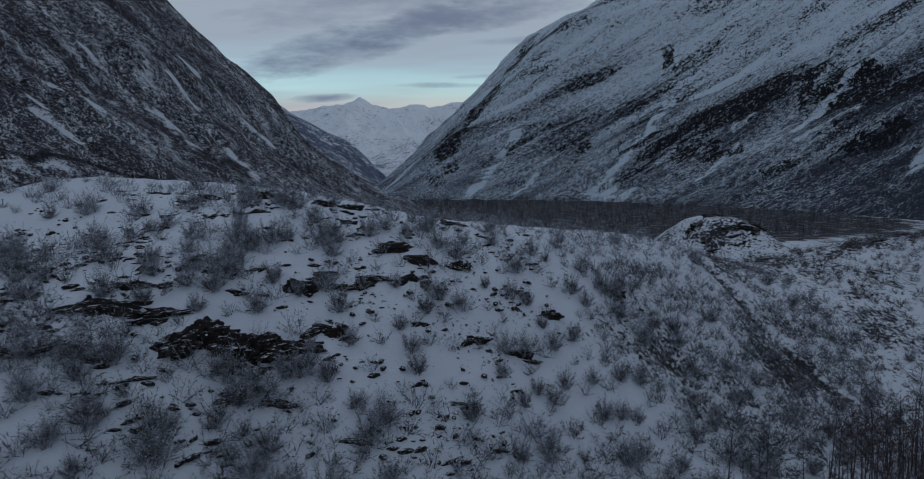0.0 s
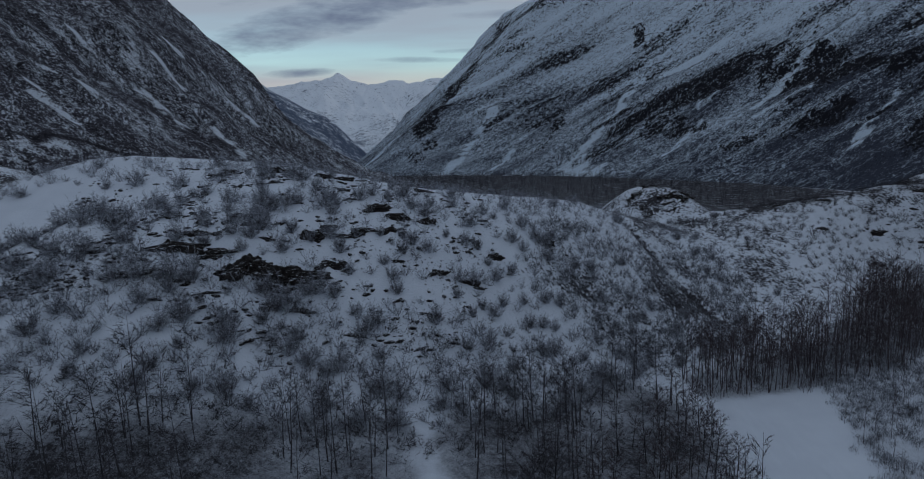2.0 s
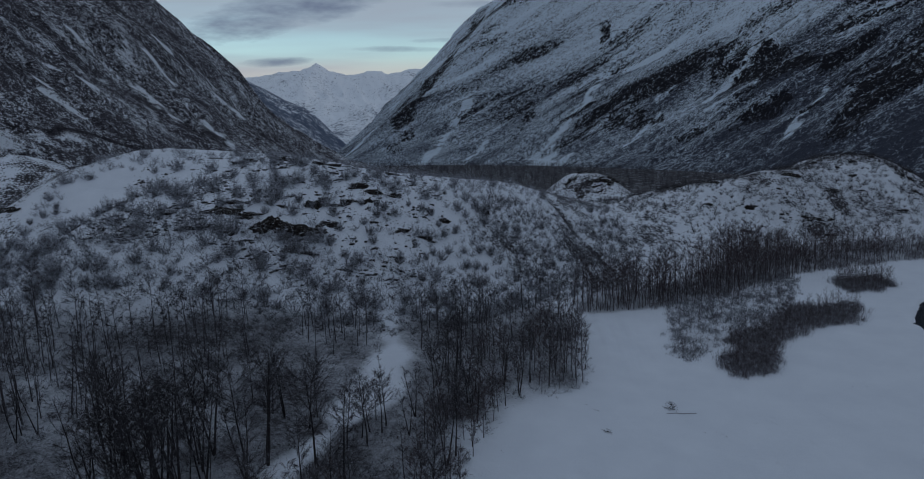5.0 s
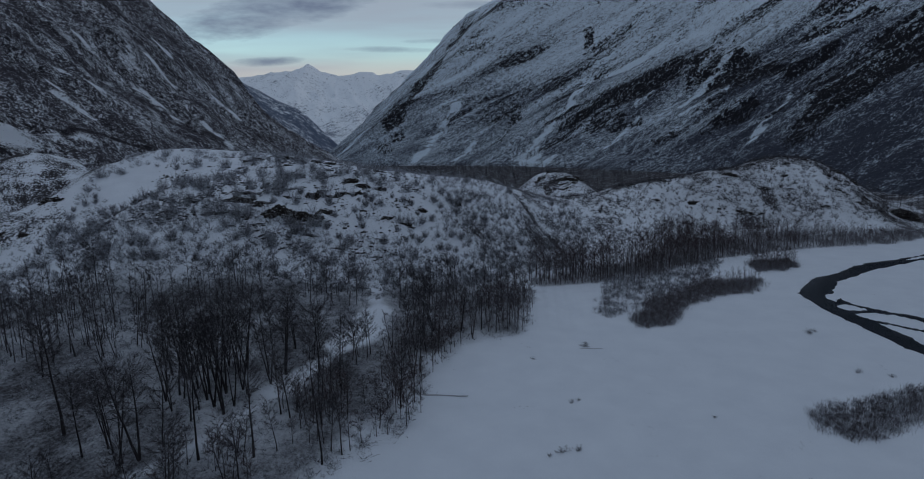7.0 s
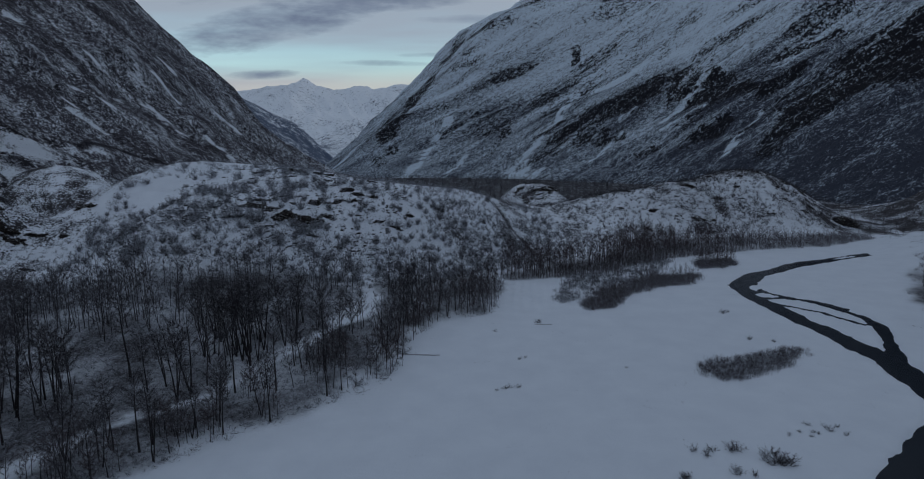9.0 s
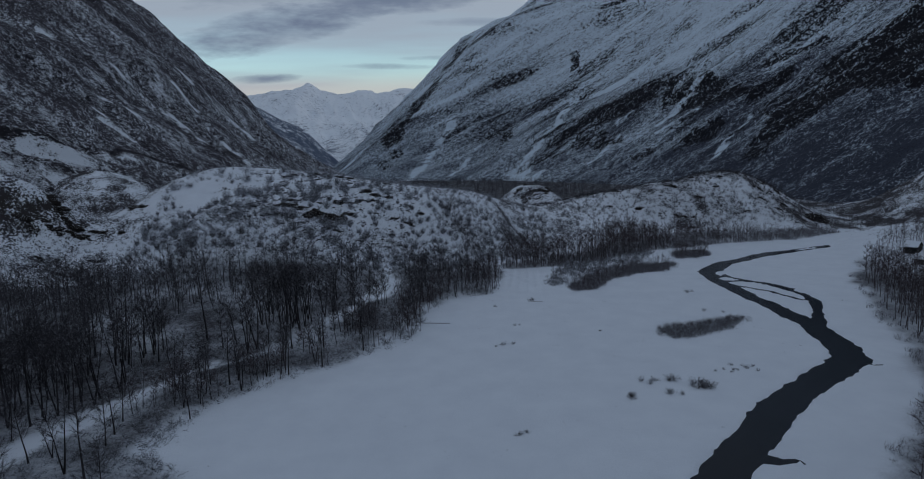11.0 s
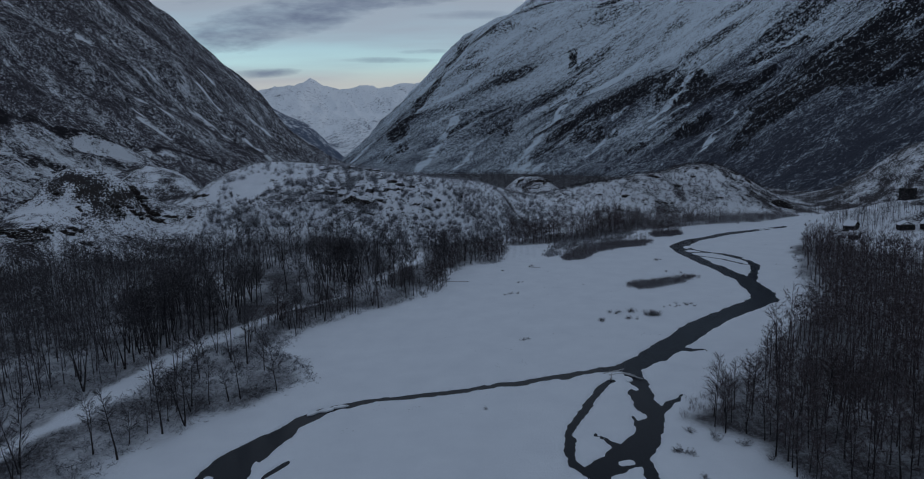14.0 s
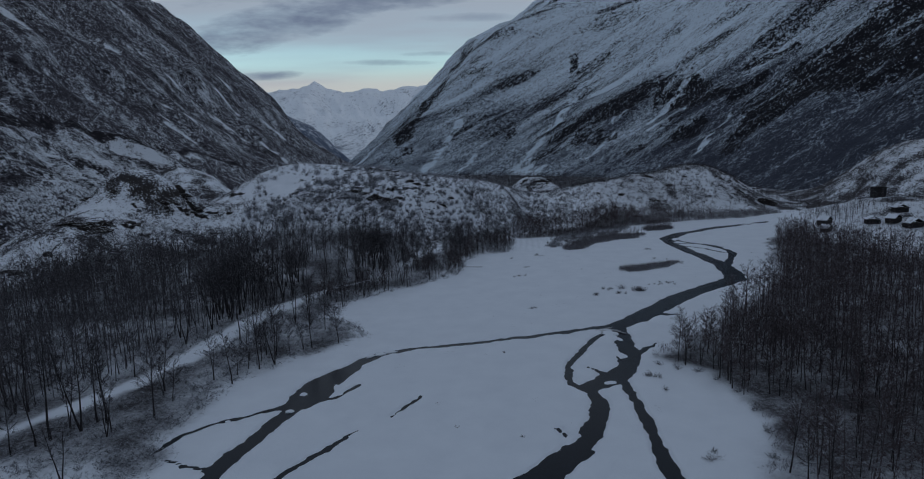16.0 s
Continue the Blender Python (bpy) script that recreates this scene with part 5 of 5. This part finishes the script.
OUTCROPS += [
    (-66.6, 83.8, 1.5, 0.7), (-72.4, 64.4, 3.4, 1.0), (-64.2, 66.0, 2.2, 0.8), (-48.4, 72.8, 3.1, 0.8), (-42.3, 71.4, 2.1, 0.8),
    (15.0, 117.4, 1.6, 1.2), (-18.4, 72.8, 0.9, 0.6), (149.8, 178.0, 3.0, 1.4), (178.4, 192.1, 4.2, 1.7), (141.8, 166.6, 2.2, 1.1),
    (214.2, 198.3, 3.1, 1.3), (291.5, 195.1, 7.3, 6.3), (90.0, 231.6, 6.0, 1.5), (97.0, 233.5, 3.0, 1.2), (73.8, 238.6, 3.4, 1.2), (-181.0, 83.0, 6.5, 2.6), (-187.0, 86.0, 4.5, 2.8), (-176.0, 80.0, 4.0, 1.6),
    (-184.0, 76.0, 5.0, 1.8), (-213.2, 19.8, 13.8, 2.3), (-328.4, 183.9, 12.2, 4.2), (-293.2, 96.7, 9.3, 3.6), (292.4, 199.2, 8.7, 5.0),
]
r4 = np.random.RandomState(77)
# low ledges scattered over the hummocks, the rounded hill and the knoll
for poly, count, wide in (([(-300, -20), (-225, -20), (-160, 45), (-150, 130), (-230, 170), (-330, 150)], 46, 5.0), ([(120, 165), (180, 160), (270, 190), (280, 240), (200, 245), (120, 215)], 34, 3.2),
                          ([(62, 228), (92, 222), (108, 240), (84, 254)], 12, 2.4), ([(-120, 62), (-30, 66), (0, 84), (-10, 120), (-110, 130)], 44, 1.9)):
    OUTCROPS += [(x, y, wide * r4.uniform(0.35, 1.1), wide * r4.uniform(0.22, 0.42)) for x, y in spots_in(poly, count, 78, 4.0)]
for k, (x, y, w, h) in enumerate(OUTCROPS):
    z = height(x, y)
    crag = thing("rock_outcrop", "dark brown rock outcrop capped with snow" if w > 2.2 else "small dark rock poking through the snow", "rock", "rock outcrops on the hills",
                 m=pose(x, y, z, 0, 0, rs.uniform(-14, 14) + (22 if -80 < x < -5 and 60 < y < 110 else 0)))
    count = 8 if w > 7 else 6 if w > 5 else 4 if w > 2.2 else 3
    for q in range(count):
        s = rs.uniform(0.5, 1.6)
        along = (q + 0.5) / count * 2 - 1
        size = (w * 2.1 / count * s, max(0.3 * w, 0.7 * h) * 0.6 * s, h * rs.uniform(0.4, 0.8) * (1.1 - 0.5 * abs(along)))
        piece = part("boulder", (boulders if w > 4.5 else small_boulders if w > 1.5 else tiny_boulders)[(k + q * 3) % 7], crag)
        px, py = along * w * 0.85, rs.uniform(-0.14, 0.14) * w
        c, sn = math.cos(crag.rotation_euler.z), math.sin(crag.rotation_euler.z)
        lift = height(x + px * c - py * sn, y + px * sn + py * c) - z
        piece.matrix_basis = pose(px, py, lift + 0.1 * size[2], rs.uniform(-20, 20), rs.uniform(-15, 15), rs.uniform(-25, 25)) @ Matrix.Diagonal((*size, 1))
small_rock = [(v * (1.7, 0.75, 0.5), t) for v, t in (rock_shape(20 + k, 2) for k in range(4))]
r2 = np.random.RandomState(40)
bits = []
for x, y, w, h in OUTCROPS:
    for q in range(9):
        bits.append((x + r2.normal() * (w * 1.6 + 1.5), y + r2.normal() * (h * 1.5 + 1.2), 0.12 + 0.55 * r2.rand() ** 2.5))
ledges = spots_in([(-122, 56), (-30, 62), (4, 84), (-4, 124), (-112, 132)], 460, 58, 1.0, lambda x, y, w: fbm(x / 11, (y - 0.3 * x) / 4.5, 183, 3) > 0.24)
bits += [(x, y, 0.25 + 0.5 * r2.rand() ** 1.6) for x, y in ledges]
bits = np.array(bits)
v, t = scattered(small_rock, np.column_stack([bits[:, :2], heights(bits[:, :2]), bits[:, 2]]), 41)
thing("stones", "loose dark stones half buried in snow", "stones", kind="stuff", me=mesh_of("stones", v, t, MAT_ROCK, soft=False))


# ---- cabins, logs and other small things ----
def slab(w, d, h, bevel=0.04):
    """A box with worn edges, standing on its base."""
    bm = bmesh.new()
    bmesh.ops.create_cube(bm, size=1)
    bmesh.ops.scale(bm, vec=(w, d, h), verts=bm.verts)
    bmesh.ops.translate(bm, vec=(0, 0, h / 2), verts=bm.verts)
    bmesh.ops.bevel(bm, geom=bm.edges[:], offset=min(bevel, 0.2 * min(w, d, h)), segments=1, affect="EDGES")
    return bm


def from_bm(name, bm, material):
    me = bpy.data.meshes.new(name)
    bm.to_mesh(me)
    bm.free()
    me.materials.append(material)
    return me


def gable(w, d, h, over, thick):
    """A pitched roof slab over a w by d plan."""
    bm = bmesh.new()
    a, b = w / 2 + over, d / 2 + over
    ring = [(-a, 0), (0, h), (a, 0), (a, thick), (0, h + thick), (-a, thick)]
    lo, hi = [bm.verts.new((x, -b, z)) for x, z in ring], [bm.verts.new((x, b, z)) for x, z in ring]
    bm.faces.new(lo[::-1])
    bm.faces.new(hi)
    for k in range(6):
        bm.faces.new((lo[k], lo[(k + 1) % 6], hi[(k + 1) % 6], hi[k]))
    return bm


def cabin(x, y, turn, w, d, h, label, pitched=True):
    c = thing("cabin", label, "cabin", "cabins above the river", m=pose(x, y, height(x, y) - 0.3, 0, 0, turn))
    part("wall", from_bm("wall", slab(w, d, h + 0.3), MAT_BOARD), c)
    if pitched:
        g = part("roof", from_bm("roof", gable(w, d, w * 0.28, 0.4, 0.15), MAT_BOARD), c)
        g.location = (0, 0, h + 0.3)
        s = part("roof_snow", from_bm("roof_snow", gable(w, d, w * 0.28, 0.36, 0.35), MAT_ROOF), c, "thick snow on the roof")
        s.location = (0, 0, h + 0.46)
    else:
        s = part("roof", from_bm("roof", slab(w + 0.3, d + 0.3, 0.2), MAT_BOARD), c)
        s.location = (0, 0, h + 0.3)
    for side in (-1, 1):
        p = part("window", from_bm("window", slab(0.9, 0.08, 0.9, 0.02), MAT_WATER), c, "dark glass window")
        p.location = (side * w * 0.25, -d / 2 - 0.03, h * 0.4)
    p = part("door", from_bm("door", slab(0.9, 0.08, 2.0, 0.02), MAT_BOARD), c)
    p.location = (0, -d / 2 - 0.03, 0.25)


cabin(330, 112, 8, 8.0, 6.5, 8.0, "dark square cabin on the snowy slope", False)
cabin(296, 54, 25, 9, 6, 2.8, "low dark cabin with a snow-covered roof")
cabin(310, 66, -10, 8, 6, 2.8, "low dark cabin with a snow-covered roof")
cabin(322, 48, 15, 10, 7, 3.0, "dark wooden cabin with a snow-covered roof")
cabin(300, 42, 5, 11, 6, 2.6, "long low cabin with a snow-covered roof")
cabin(286, 60, -20, 8, 6, 2.6, "low dark cabin with a snow-covered roof")
cabin(331, 60, 30, 9, 6, 2.8, "low dark cabin with a snow-covered roof")
cabin(265, 78, 35, 10, 6, 3.0, "dark cabin with a snow-covered roof among bare trees")
cabin(251, 56, 40, 8, 5, 2.4, "small dark shed with a snow-covered roof")


def log(x, y, turn, length, r, label, z=None):
    q = np.random.RandomState(int(abs(x * 7 + y * 3)) + 1)
    ts = np.linspace(-0.5, 0.5, 7)
    pts = np.stack([ts * length, q.uniform(-0.15, 0.15, 7), q.uniform(-0.05, 0.05, 7)], 1)
    v = [tube(pts, r * np.linspace(1.2, 0.6, 7), 7)]
    st = [pts[i] for i in (2, 3, 4, 5, 5)]
    v.append(tube([st[0], st[0] + (0.3, 0.7, 0.5)], [r * 0.35, r * 0.1], 4))
    v.append(tube([st[3], st[3] + (0.6, -0.8, 0.4)], [r * 0.3, r * 0.1], 4))
    vv, tt = joined(v)
    thing("driftwood_log", label, "log", "driftwood", me=mesh_of("driftwood_log", vv, tt, MAT_LOG), m=pose(x, y, (height(x, y) if z is None else z) + r * 0.6, 0, 0, turn))


log(6.2, -18.5, -8, 11, 0.2, "long fallen log half buried in snow")
log(47, 8.5, -6, 6, 0.12, "thin branch lying on the snow flat")
for x, y, turn, ln in ((44.5, -131.0, 20, 7), (47, -132.5, -35, 6), (43, -134, 70, 5), (48.5, -134.5, -50, 6), (45.5, -133, 5, 6)):
    log(x, y, turn, ln, 0.2, "snow-dusted driftwood log jammed in the stream", -0.2)


def ice(x, y, w, d, turn):
    bm = bmesh.new()
    q = np.random.RandomState(int(abs(x) * 11 + abs(y)))
    ring = [(math.cos(a) * w * q.uniform(0.75, 1.1), math.sin(a) * d * q.uniform(0.75, 1.1)) for a in np.linspace(0, 6.283, 12)[:-1]]
    lo, hi = [bm.verts.new((a, b, -0.3)) for a, b in ring], [bm.verts.new((a * 0.92, b * 0.92, 0.25)) for a, b in ring]
    bm.faces.new(hi)
    bm.faces.new(lo[::-1])
    for k in range(len(ring)):
        bm.faces.new((lo[k], lo[(k + 1) % len(ring)], hi[(k + 1) % len(ring)], hi[k]))
    thing("ice_slab", "snow-covered ice slab in the stream", "ice", "ice slabs", me=from_bm("ice_slab", bm, MAT_ICE), m=pose(x, y, -0.35, 0, 0, turn))


for x, y, w, d, turn in ((-30, -145.5, 2.4, 0.9, 20), (-33, -147, 1.8, 0.8, 40), (-27, -144, 2.0, 0.7, 10), (46.5, -136, 1.6, 2.2, 20), (-48.5, -183.5, 1.2, 0.8, 0), (-62, -187.5, 0.8, 0.5, 0)):
    ice(x, y, w, d, turn)
